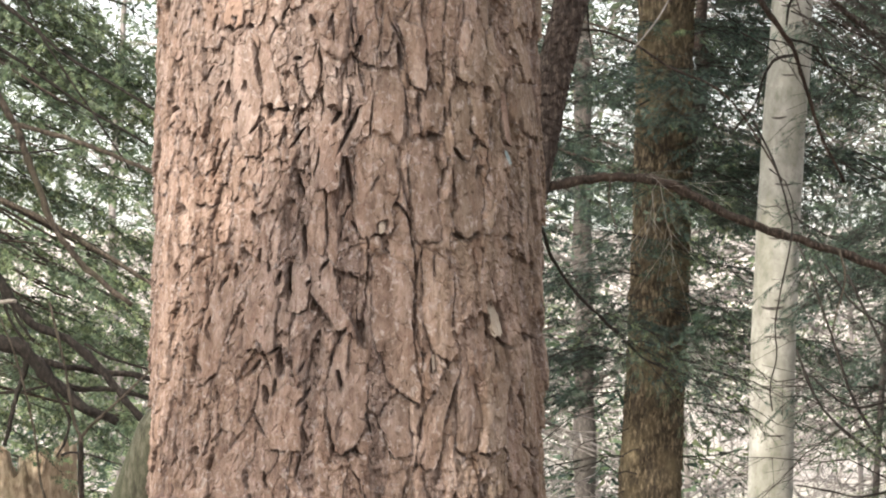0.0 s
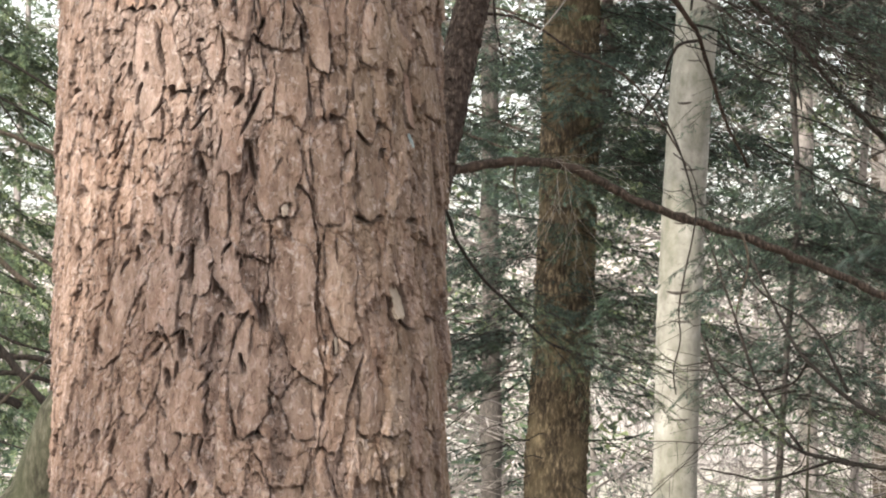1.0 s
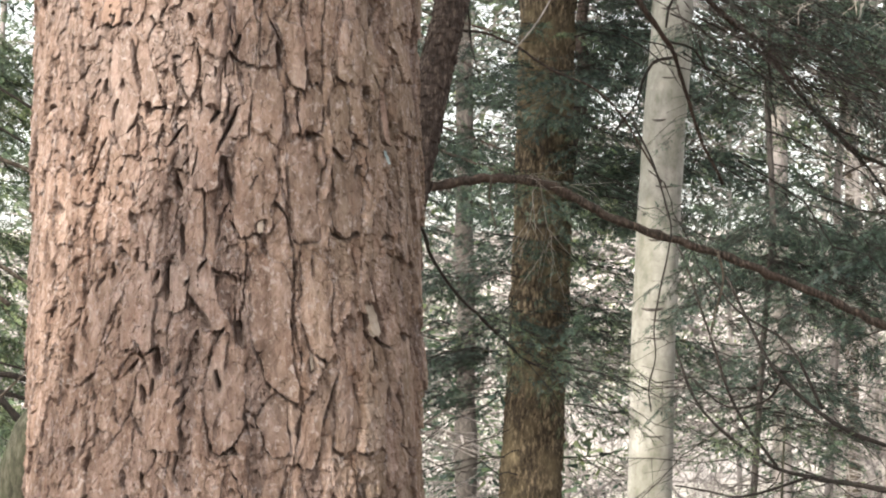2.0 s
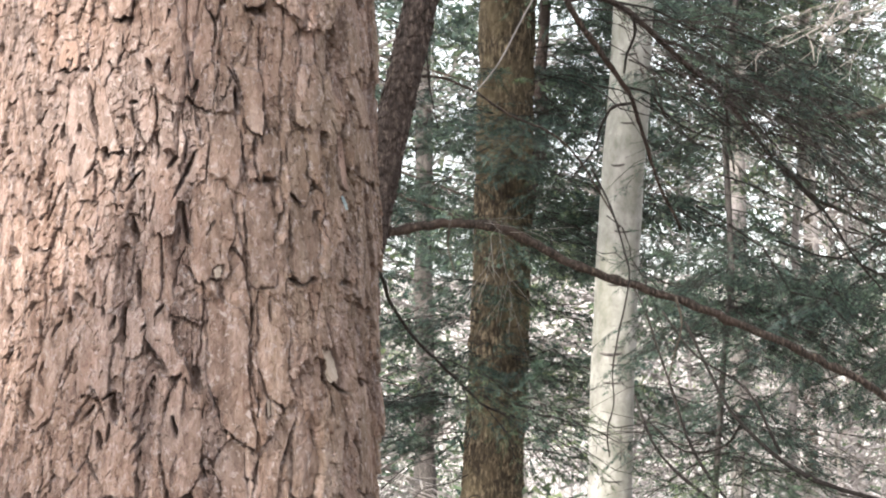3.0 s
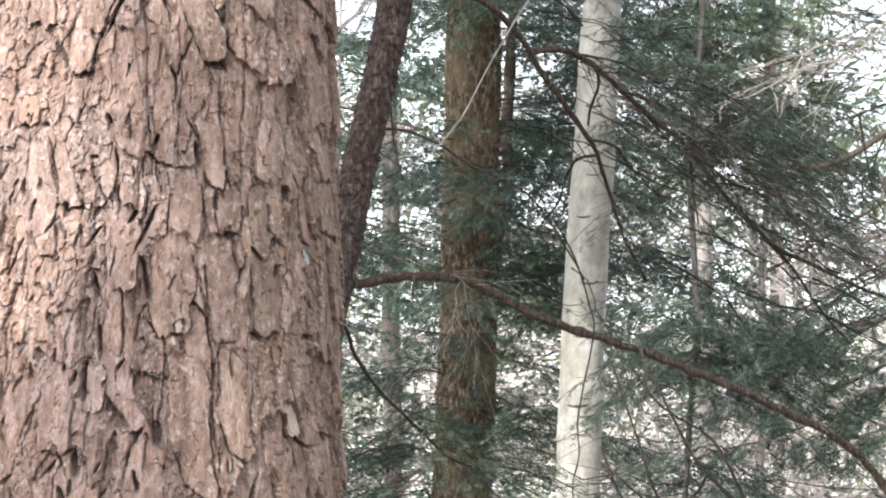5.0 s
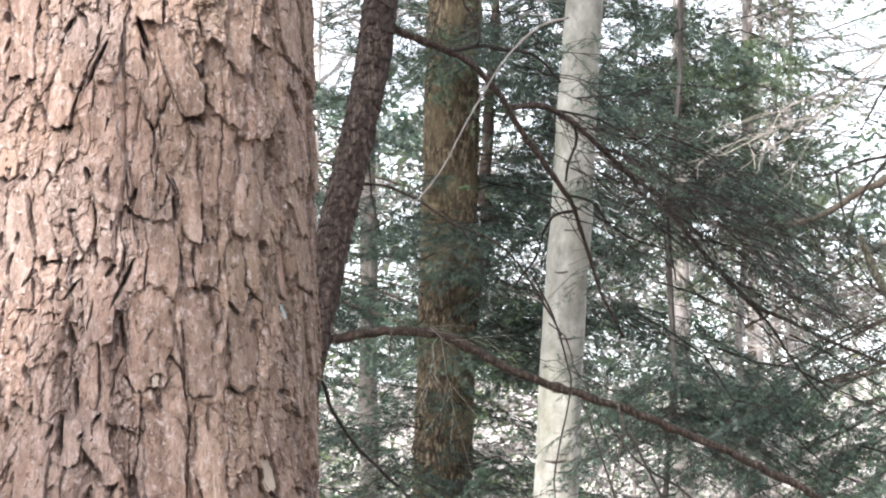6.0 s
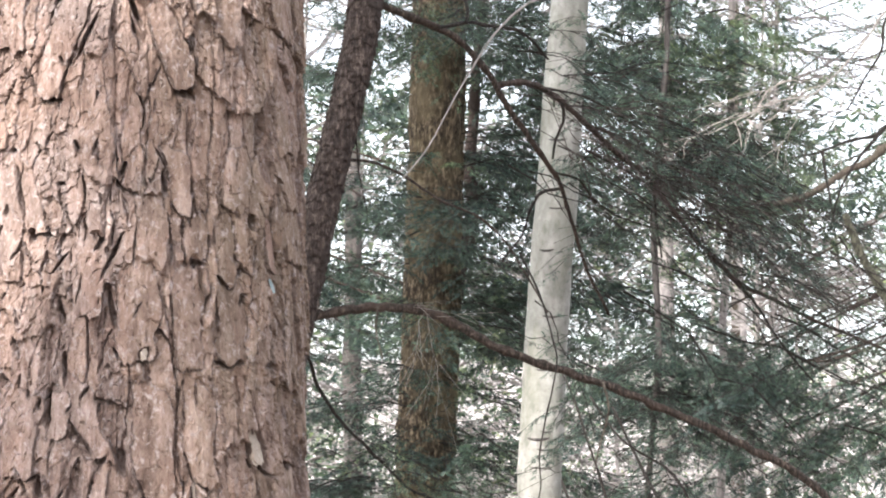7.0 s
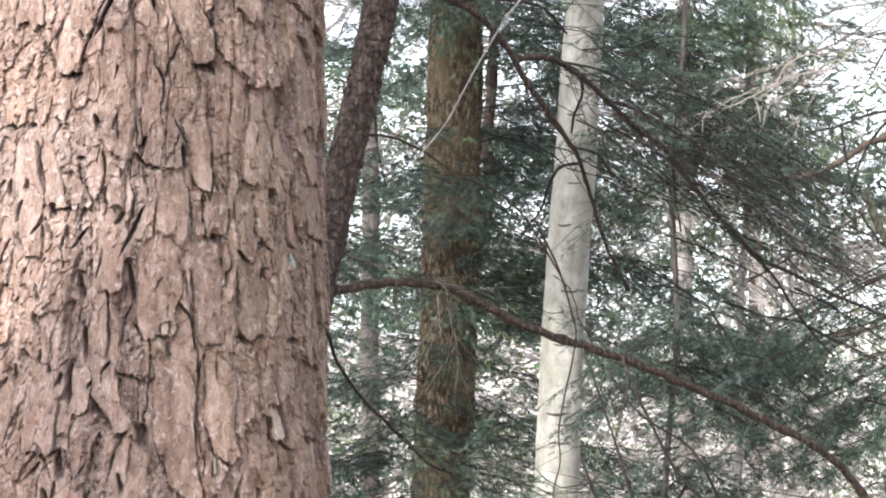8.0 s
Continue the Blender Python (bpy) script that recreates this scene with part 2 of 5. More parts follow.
def cells(u, v, cu, cv, seed, lean=0.25, power=2.6):
    """Elongated plates: gap to the next plate, the plate's number, and the place within it (across, along)."""
    gi = np.floor(u / cu)
    best, second = np.full(u.shape, 9.0), np.full(u.shape, 9.0)
    num = np.zeros(u.shape, np.int64)
    da, db = np.zeros(u.shape), np.zeros(u.shape)
    for di in (-1, 0, 1):
        ii = gi + di
        shift = rand2(ii, ii * 0 + 7, seed)
        gj = np.floor(v / cv + shift)
        for dj in (-1, 0, 1):
            jj = gj + dj
            su = (ii + 0.5 + 0.75 * (rand2(ii, jj, seed + 1) - 0.5)) * cu
            sv = (jj + 0.5 + 0.8 * (rand2(ii, jj, seed + 2) - 0.5) - shift) * cv
            tilt = lean * (rand2(ii, jj, seed + 3) - 0.5) * 2
            a, b = u - su, v - sv
            a = a + b * tilt
            size = 0.8 + 0.45 * rand2(ii, jj, seed + 4)
            d = (np.abs(a / (cu * 0.5 * size)) ** power + np.abs(b / (cv * 0.5 * size)) ** power) ** (1 / power)
            nearer = d < best
            second = np.where(nearer, best, np.minimum(second, d))
            key = ((ii.astype(np.int64) + 500) * 4096 + jj.astype(np.int64) + 1000)
            num = np.where(nearer, key, num)
            da, db = np.where(nearer, a / cu, da), np.where(nearer, b / cv, db)
            best = np.minimum(best, d)
    return second - best, num, da, db


def scales(u, v, cu, cv, seed, lean, crack, power=4.0):
    """Flat flakes, each at a height of its own, thicker towards the sharp lower end, with narrow cracks between them."""
    gap, num, a, b = cells(u, v, cu, cv, seed, lean, power)
    r1, r2 = rand2(num, num * 0 + 3, seed + 60), rand2(num, num * 0 + 4, seed + 61)
    open_up = np.clip(0.30 + 3.6 * vnoise(u / cu * 2.1, v / cv * 4.2, seed + 63), 0.06, 1.4)
    lift = 0.55 * r1 + 0.55 * np.clip(0.5 - b, 0, 1) + a * (r2 - 0.5) * 0.7 - crack * open_up * step(0.04 + 0.09 * open_up, 0.0, gap)
    return lift, gap, num


def bark_relief(u, v, cu, cv, depth, seed, flake=0.42, waver=0.3):
    """Height of plated bark over arc length u and height v, with the number of the plate at each place (0 in the furrows)."""
    n1, n2 = vnoise(u / cu * 0.45, v / cv * 0.9, seed + 50), vnoise(u / cu * 1.1, v / cv * 1.1, seed + 52)
    jag_u = vnoise(u / cu * 2.6, v / cu * 1.3, seed + 51) + 0.6 * vnoise(u / cu * 7, v / cu * 3, seed + 53)
    jag_v = vnoise(u / cu * 2.4, v / cu * 1.4, seed + 54) + 0.6 * vnoise(u / cu * 8, v / cu * 4, seed + 55)
    wu = u + cu * waver * (n1 * 3.0 + jag_u * 0.55)
    wv = v + cv * waver * (n2 * 1.2 + jag_v * 0.45)
    h, gap, num = scales(wu, wv, cu, cv, seed, 0.22, 0.85)
    h = depth * h
    rough = 0.3 + 1.1 * rand2(num, num * 0 + 6, seed + 64)
    num = np.where(gap > 0.035, num, 0)
    f1, _, _ = scales(wu + v * 0.03, wv, cu * 0.42, cv * 0.40, seed + 90, 0.30, 0.7)
    f2, _, _ = scales(u + jag_u * cu * 0.08, v + jag_v * cu * 0.15, cu * 0.2, cv * 0.13, seed + 190, 0.6, 0.5, 2.5)
    ridge = 1 - np.abs(vnoise(wu / cu * 2.6, v / cv * 1.2, seed + 97)) * 4
    h = h + depth * (flake * rough * f1 + flake * (0.2 + 0.2 * rough) * f2 + 0.10 * ridge)
    h = h + depth * 0.16 * fbm(u / cu * 6, v / cu * 2.2, seed + 95, 3)
    return h, num


def trunk_surface(zs, thetas, centre, radius, relief, hang=0.0):
    """Corners and faces of a standing trunk closed round its axis, and the plate number of each face."""
    z, th = np.meshgrid(zs, thetas, indexing="ij")
    cx, cy = centre(zs)
    r = radius(zs)[:, None]
    h, num = relief(th * radius(np.array([zs[len(zs) // 2]]))[0], z)
    verts = np.stack([cx[:, None] + (r + h) * np.cos(th), cy[:, None] + (r + h) * np.sin(th), z - hang * h], -1).reshape(-1, 3)
    nz, nt = len(zs), len(thetas)
    i, j = np.meshgrid(np.arange(nz - 1), np.arange(nt), indexing="ij")
    k = (j + 1) % nt
    faces = np.stack([i * nt + j, i * nt + k, (i + 1) * nt + k, (i + 1) * nt + j], -1).reshape(-1, 4)
    n = num.reshape(-1)[faces]
    same = (n[:, 0] == n[:, 1]) & (n[:, 1] == n[:, 2]) & (n[:, 2] == n[:, 3])
    return verts, faces, np.where(same, n[:, 0], 0)


def islands(tris_or_quads, count):
    """The number of the connected piece that each face belongs to."""
    lab = np.arange(count)
    for _ in range(400):
        low = lab[tris_or_quads].min(1)
        nxt = lab.copy()
        for c in range(tris_or_quads.shape[1]):
            np.minimum.at(nxt, tris_or_quads[:, c], low)
        nxt = nxt[nxt]
        if (nxt == lab).all():
            break
        lab = nxt
    return lab[tris_or_quads[:, 0]]


def split_plates(verts, faces, num, keep, owner, name, mat, special=None, least=12):
    """Each plate that lies in the part of the trunk chosen by keep becomes a mesh of its own; returns the faces left over."""
    left = np.ones(len(faces), bool)
    ids = np.where(keep, num, 0)
    order = np.argsort(ids, kind="stable")
    vals, starts, counts = np.unique(ids[order], return_index=True, return_counts=True)
    for val, s, c in zip(vals, starts, counts):
        if val == 0 or c < least:
            continue
        sel = order[s:s + c]
        used, inv = np.unique(faces[sel], return_inverse=True)
        inv = inv.reshape(-1, 4)
        piece = islands(inv, len(used))
        m, lab = special[int(val)] if special and int(val) in special else (mat, "")
        for p in np.unique(piece):
            mine = piece == p
            if mine.sum() < least:
                continue
            left[sel[mine]] = False
            own, at = np.unique(inv[mine], return_inverse=True)
            part(name, mesh_of(name, verts[used[own]], at.reshape(-1, 4), [m], None, False), owner, lab)
    return faces[left]


def spline(points, per=4):
    """A smooth line through the points."""
    p = [Vector(q) for q in points]
    p = [p[0] * 2 - p[1]] + p + [p[-1] * 2 - p[-2]]
    out = []
    for a, b, c, d in zip(p, p[1:], p[2:], p[3:]):
        for k in range(per):
            t = k / per
            out.append(0.5 * ((2 * b) + (c - a) * t + (2 * a - 5 * b + 4 * c - d) * t * t + (3 * b - a - 3 * c + d) * t ** 3))
    return out + [p[-2]]


def tube(points, r0, r1, sides=8, rough=0.0, seed=0, knots=0.0):
    """Corners and faces of a tapered branch along the points, uneven in thickness."""
    n = len(points)
    rng = random.Random(seed)
    vs, fs = [], []
    side = None
    phase = rng.random() * 9
    for i, p in enumerate(points):
        t = (points[min(i + 1, n - 1)] - points[max(i - 1, 0)]).normalized()
        if side is None:
            side = t.orthogonal().normalized()
        side = (side - t * side.dot(t)).normalized()
        up = t.cross(side)
        r = r0 + (r1 - r0) * i / (n - 1)
        r *= 1 + knots * max(0.0, math.sin(i * 1.7 + phase)) ** 6
        for k in range(sides):
            a = math.tau * k / sides
            q = r * (1 + rough * (rng.random() - 0.5))
            vs.append(p + (side * math.cos(a) + up * math.sin(a)) * q)
    for i in range(n - 1):
        for k in range(sides):
            l = (k + 1) % sides
            fs.append((i * sides + k, i * sides + l, (i + 1) * sides + l, (i + 1) * sides + k))
    base = len(vs)
    vs += [points[0], points[-1]]
    for k in range(sides):
        l = (k + 1) % sides
        fs.append((base, l, k, base))
        fs.append((base + 1, (n - 1) * sides + k, (n - 1) * sides + l, base + 1))
    return np.array(vs), np.array([f if f[0] != f[3] else f for f in fs])


def tube_mesh(name, points, r0, r1, mat, sides=8, rough=0.2, seed=0, per=4, knots=0.3):
    pts = spline(points, per)
    rng = random.Random(seed + 5)
    pts = [p + Vector([rng.uniform(-1, 1) * min(r0, r1) * 0.35 for _ in range(3)]) for p in pts]
    vs, fs = tube(pts, r0, r1, sides, rough, seed, knots)
    me = bpy.data.meshes.new(name)
    me.from_pydata([tuple(v) for v in vs], [], [tuple(f[:3]) if f[0] == f[3] else tuple(f) for f in fs.tolist()])
    me.polygons.foreach_set("use_smooth", np.full(len(me.polygons), True))
    me.materials.append(mat)
    return me


limb_count = [0]


def limb(name, parent, points, r0, r1, mat=None, label=""):
    limb_count[0] += 1
    me = tube_mesh(name, points, r0, r1, mat or (LIMB if name == "limb" else TWIG), 9 if r0 > 0.008 else 6, 0.22, limb_count[0])
    return part(name, me, parent, label)


# ---- foliage ----
def unit(a):
    return a / np.maximum(np.linalg.norm(a, axis=-1, keepdims=True), 1e-9)


def bough(rng, origin, way, length, droop=0.25, full=1.0, reach=0.36, leafy=1.0, coarse=1.0):
    """A flat hemlock bough: sprays as (start, direction, normal, length) rows, and straight stems as (start, end, thickness) rows."""
    o, d = np.array(origin, float), unit(np.array(way, float))
    side = unit(np.cross(d, [0, 0, 1.0]))
    bend = side * rng.uniform(-0.25, 0.25)
    s = np.linspace(0, 1, 9)
    axis = o + d * (s * length)[:, None] + (np.array([0, 0, -droop]) + bend) * (s ** 2 * length)[:, None]
    axis[1:] += rng.normal(0, 0.019 * length, (8, 3))
    sprays, stems = [], []
    for k in range(8):
        stems.append((*axis[k], *axis[k + 1], 0.0036 * length * (1 - k / 9) + 0.0011))
    count = int(length / 0.055 * full)
    for c in range(count):
        q = rng.uniform(0.06, 1.0)
        k = min(int(q * 8), 7)
        p = axis[k] + (axis[k + 1] - axis[k]) * (q * 8 - k)
        t = unit(axis[k + 1] - axis[k])
        h = unit(np.cross(t, [0, 0, 1.0])) * (1 if c % 2 else -1)
        w = unit(t * rng.uniform(0.45, 0.9) + h * 0.85 + np.array([0, 0, rng.uniform(-0.45, 0.12)]))
        ln = length * reach * (1 - q) ** 0.7 * rng.uniform(0.5, 1.1) + rng.uniform(0.06, 0.16)
        e = p + w * ln + np.array([0, 0, -0.12 * ln])
        stems.append((*p, *e, 0.0009 + 0.0024 * ln))
        if rng.random() > leafy:
            continue
        across = unit(np.cross(w, unit(np.array([0, 0, 1.0]) + rng.normal(0, 0.45, 3))))
        m = max(3, int(ln / 0.028 / coarse))
        f = (np.arange(m) + rng.uniform(0, 1, m)) / m
        sgn = np.where(np.arange(m) % 2 == 0, 1.0, -1.0)[:, None]
        start = p + (e - p) * f[:, None]
        dirs = unit(w * rng.uniform(0.5, 0.9, (m, 1)) + across * sgn * 0.75 + np.stack([rng.normal(0, 0.25, m), rng.normal(0, 0.25, m), rng.uniform(-0.75, 0.15, m)], -1))
        nrm = unit(np.array([0, -0.35, 0.8]) + rng.normal(0, 0.55, (m, 3)))
        size = (0.035 + 0.07 * rng.random(m)) * (1.15 - 0.5 * f) * coarse
        sprays.append(np.concatenate([start, dirs, nrm, size[:, None]], 1))
    return (np.concatenate(sprays) if sprays else np.zeros((0, 10))), np.array(stems)


def foliage_mesh(name, boughs, mats, needles=14, long=0.013, wide=0.0026, seed=0):
    """All sprays of a crown as one mesh of slender needles on thin stems."""
    rng = np.random.default_rng(seed)
    sp = np.concatenate([b[0] for b in boughs])
    st = np.concatenate([b[1] for b in boughs])
    o, d, n, ln = sp[:, 0:3], sp[:, 3:6], sp[:, 6:9], sp[:, 9]
    across = unit(np.cross(n, d))
    k = np.arange(needles)
    f = (k + 0.7) / needles
    sgn = np.where(k % 2 == 0, 1.0, -1.0)
    base = o[:, None] + d[:, None] * (f[None] * ln[:, None])[..., None]
    way = d[:, None] * 0.55 + across[:, None] * sgn[None, :, None] + rng.normal(0, 0.22, base.shape)
    way = unit(way)
    size = long * (1.1 - 0.45 * f)[None] * rng.uniform(0.75, 1.25, base.shape[:2])
    tip = base + way * size[..., None]
    half = d[:, None] * (wide / 2)
    tri = np.stack([base - half, base + half, tip], 2).reshape(-1, 3)
    nq = len(tri) // 3
    leaves = np.arange(nq * 3).reshape(-1, 3)
    # stems: three-sided, tapering
    a, b, r = st[:, 0:3], st[:, 3:6], st[:, 6]
    t = unit(b - a)
    x = unit(np.cross(t, [0.3, 0.2, 0.93]))
    y = np.cross(t, x)
    ring = [x, -0.5 * x + 0.866 * y, -0.5 * x - 0.866 * y]
    sv = np.stack([a + q * r[:, None] for q in ring] + [b + q * (r * 0.6)[:, None] for q in ring], 1).reshape(-1, 3)
    base_i = nq * 3 + np.arange(len(st))[:, None] * 6
    sq = np.concatenate([base_i + np.array(q) for i in range(3) for q in ([i, (i + 1) % 3, 3 + i], [(i + 1) % 3, 3 + (i + 1) % 3, 3 + i])])
    # the stalk of each spray
    tv = np.stack([o - n * 0.0009, o + n * 0.0009, o + d * ln[:, None]], 1).reshape(-1, 3)
    tq = nq * 3 + len(sv) + np.arange(len(sp) * 3).reshape(-1, 3)
    faces = np.concatenate([leaves, sq, tq])
    index = np.concatenate([np.zeros(nq, int), np.ones(len(sq) + len(tq), int)])
    return mesh_of(name, np.concatenate([tri, sv, tv]), faces, mats, index, smooth=False)


# ---- ground ----
def ground_height(x, y):
    far = np.hypot(x, y)
    dip = -1.6 * step(8, 30, far) * step(-5, 20, y)
    hill = 17 * step(40, 260, y) + 14 * step(120, 500, far)
    return dip + hill + 0.25 * fbm(x * 0.15, y * 0.15, 3) * step(3, 12, far)


def make_ground():
    g = np.sign(np.linspace(-1, 1, 121)) * np.abs(np.linspace(-1, 1, 121)) ** 3 * 2500
    x, y = np.meshgrid(g, g, indexing="ij")
    v = np.stack([x, y, ground_height(x, y)], -1).reshape(-1, 3)
    i, j = np.meshgrid(np.arange(120), np.arange(120), indexing="ij")
    f = np.stack([i * 121 + j, (i + 1) * 121 + j, (i + 1) * 121 + j + 1, i * 121 + j + 1], -1).reshape(-1, 4)
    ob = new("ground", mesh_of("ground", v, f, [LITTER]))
    tagged(ob, "forest floor of dry leaf litter rising to a hillside paled to look sunlit", "ground", kind="structure")


make_ground()


def height_at(x, y):
    return float(ground_height(np.array([float(x)]), np.array([float(y)]))[0])


def line_of(points):
    """Axis of a trunk: place across as a function of height, through the points (x, y, z), from low to high."""
    p = np.array(points)
    return lambda z: (np.interp(z, p[:, 2], p[:, 0]), np.interp(z, p[:, 2], p[:, 1]))


# ---- the great hemlock trunk ----
# bark plates on the trunk: place round it and height, half width, half height, lean in degrees, thickness
SHADE_PLATES = [(0.132, 2.108, 0.017, 0.047, 9, 0.022), (0.163, 2.027, 0.019, 0.032, 2, 0.013), (0.092, 2.029, 0.022, 0.052, 0, 0.016), (0.079, 1.912, 0.029, 0.068, 2, 0.017),
                (0.149, 1.912, 0.022, 0.078, 3, 0.012), (0.220, 1.909, 0.025, 0.053, 3, 0.020), (0.230, 2.115, 0.026, 0.048, -3, 0.017), (0.240, 2.028, 0.017, 0.036, 4, 0.017),
                (0.210, 2.010, 0.017, 0.048, 3, 0.012), (0.352, 2.120, 0.026, 0.035, 32, 0.017), (0.379, 2.044, 0.030, 0.039, 10, 0.015), (0.304, 2.024, 0.008, 0.038, 7, 0.011),
                (0.262, 1.729, 0.015, 0.026, 14, 0.020), (0.103, 1.716, 0.027, 0.095, 7, 0.017), (0.174, 1.744, 0.023, 0.071, 3, 0.013), (0.038, 1.627, 0.023, 0.082, 1, 0.018)]
LOW_PLATES = [(0.172, 1.593, 0.019, 0.072, -16, 0.015), (0.218, 1.587, 0.021, 0.051, -2, 0.013), (0.107, 1.574, 0.019, 0.040, 3, 0.010), (0.374, 1.619, 0.028, 0.080, 3, 0.014)]
SUNNY_PLATES = [(0.005, 1.765, 0.022, 0.056, 20, 0.016), (-0.082, 1.741, 0.026, 0.058, -6, 0.015), (-0.161, 1.716, 0.025, 0.080, -14, 0.010), (-0.049, 1.583, 0.025, 0.046, -3, 0.014),
                (-0.030, 1.767, 0.016, 0.031, -2, 0.009), (-0.136, 2.167, 0.016, 0.019, 0, 0.012), (-0.078, 2.074, 0.016, 0.053, 20, 0.011), (-0.111, 2.048, 0.021, 0.089, 6, 0.009),
                (0.008, 1.964, 0.023, 0.055, -4, 0.013), (-0.279, 1.916, 0.024, 0.030, 8, 0.008)]
HIGH_PLATES = [(0.119, 2.308, 0.021, 0.060, 21, 0.027), (0.076, 2.404, 0.023, 0.029, 0, 0.019), (-0.035, 2.301, 0.021, 0.082, -12, 0.015), (-0.114, 2.352, 0.023, 0.058, -3, 0.014),
               (0.218, 2.378, 0.025, 0.063, -1, 0.016), (0.333, 2.407, 0.033, 0.064, 11, 0.015)]
LOOSE_FLAKES = [(0.305, 1.968, 0.006, 0.010, 10, 0.012), (0.084, 1.856, 0.006, 0.009, -15, 0.019), (0.159, 1.665, 0.004, 0.012, -2, 0.013), (-0.054, 1.671, 0.005, 0.011, 16, 0.014)]
# deep holes and slits: place, half width, half height, lean
SUNNY_SLITS = [(-0.210, 2.024, 0.0074, 0.0199, 10), (-0.276, 2.037, 0.0258, 0.0042, 0), (-0.095, 2.084, 0.0045, 0.0350, 14), (-0.074, 2.020, 0.0052, 0.0121, 0), (-0.147, 2.056, 0.0040, 0.0123, 0),
               (-0.328, 2.123, 0.0122, 0.0154, 15), (-0.143, 2.145, 0.0100, 0.0041, 0), (-0.111, 2.143, 0.0065, 0.0041, 0), (-0.013, 2.147, 0.0036, 0.0100, 20), (-0.034, 2.095, 0.0060, 0.0034, 0),
               (-0.051, 2.021, 0.0101, 0.0032, 0), (-0.130, 1.979, 0.0029, 0.0147, 25), (-0.157, 1.957, 0.0026, 0.0278, -30), (-0.031, 1.905, 0.0049, 0.0193, 10), (-0.245, 1.886, 0.0100, 0.0075, 0),
               (-0.188, 1.891, 0.0192, 0.0033, -10), (-0.096, 1.860, 0.0045, 0.0145, 20), (-0.211, 1.949, 0.0037, 0.0116, 0), (-0.111, 1.813, 0.0064, 0.0113, 30), (-0.251, 1.796, 0.0074, 0.0116, 10)]
LOW_SLITS = [(-0.182, 1.766, 0.0044, 0.0229, 0), (0.002, 1.733, 0.0072, 0.0208, 35), (-0.057, 1.659, 0.0059, 0.0225, 0), (-0.076, 1.679, 0.0138, 0.0030, 0), (-0.080, 1.613, 0.0043, 0.0145, 10),
             (-0.209, 1.660, 0.0061, 0.0197, 0), (-0.207, 1.528, 0.0073, 0.0099, 0), (0.041, 1.539, 0.0160, 0.0045, 0), (-0.256, 1.551, 0.0038, 0.0399, 3),
             (0.058, 1.698, 0.0064, 0.0176, 10), (-0.023, 1.829, 0.0041, 0.0241, 5), (0.040, 1.991, 0.0040, 0.0313, -25), (0.043, 1.909, 0.0044, 0.0273, 12), (-0.047, 1.773, 0.0042, 0.0273, 0)]
SHADE_SLITS = [(0.192, 1.606, 0.0047, 0.0308, -20), (0.372, 1.702, 0.0361, 0.0034, 0), (0.248, 1.736, 0.0033, 0.0196, 15), (0.053, 2.117, 0.0034, 0.0100, -25),
               (0.112, 2.099, 0.0042, 0.0194, 8), (0.166, 1.986, 0.0099, 0.0073, 0), (0.235, 1.980, 0.0064, 0.0098, -30), (0.241, 1.940, 0.0065, 0.0098, -25), (0.219, 1.851, 0.0244, 0.0049, 0),
               (0.299, 1.848, 0.0135, 0.0058, 0), (0.179, 1.937, 0.0037, 0.0227, -10), (0.260, 2.054, 0.0070, 0.0116, 0), (0.288, 1.696, 0.0179, 0.0033, 0), (0.258, 1.536, 0.0137, 0.0033, 0)]
HIGH_SLITS = [(0.141, 2.234, 0.0149, 0.0115, 0), (-0.051, 2.214, 0.0170, 0.0041, 0), (-0.143, 2.380, 0.0071, 0.0100, 0), (-0.082, 2.245, 0.0044, 0.0205, 25), (0.067, 2.350, 0.0041, 0.0278, 20), (-0.001, 2.307, 0.0033, 0.0327, -25)]
FURROWS = [[(1.50, 0.075), (1.60, 0.072), (1.70, 0.058), (1.83, 0.048), (1.93, 0.030), (2.02, 0.046)], [(1.50, -0.020), (1.60, -0.005), (1.72, 0.004), (1.76, -0.040), (1.83, -0.026), (1.94, -0.030)]]


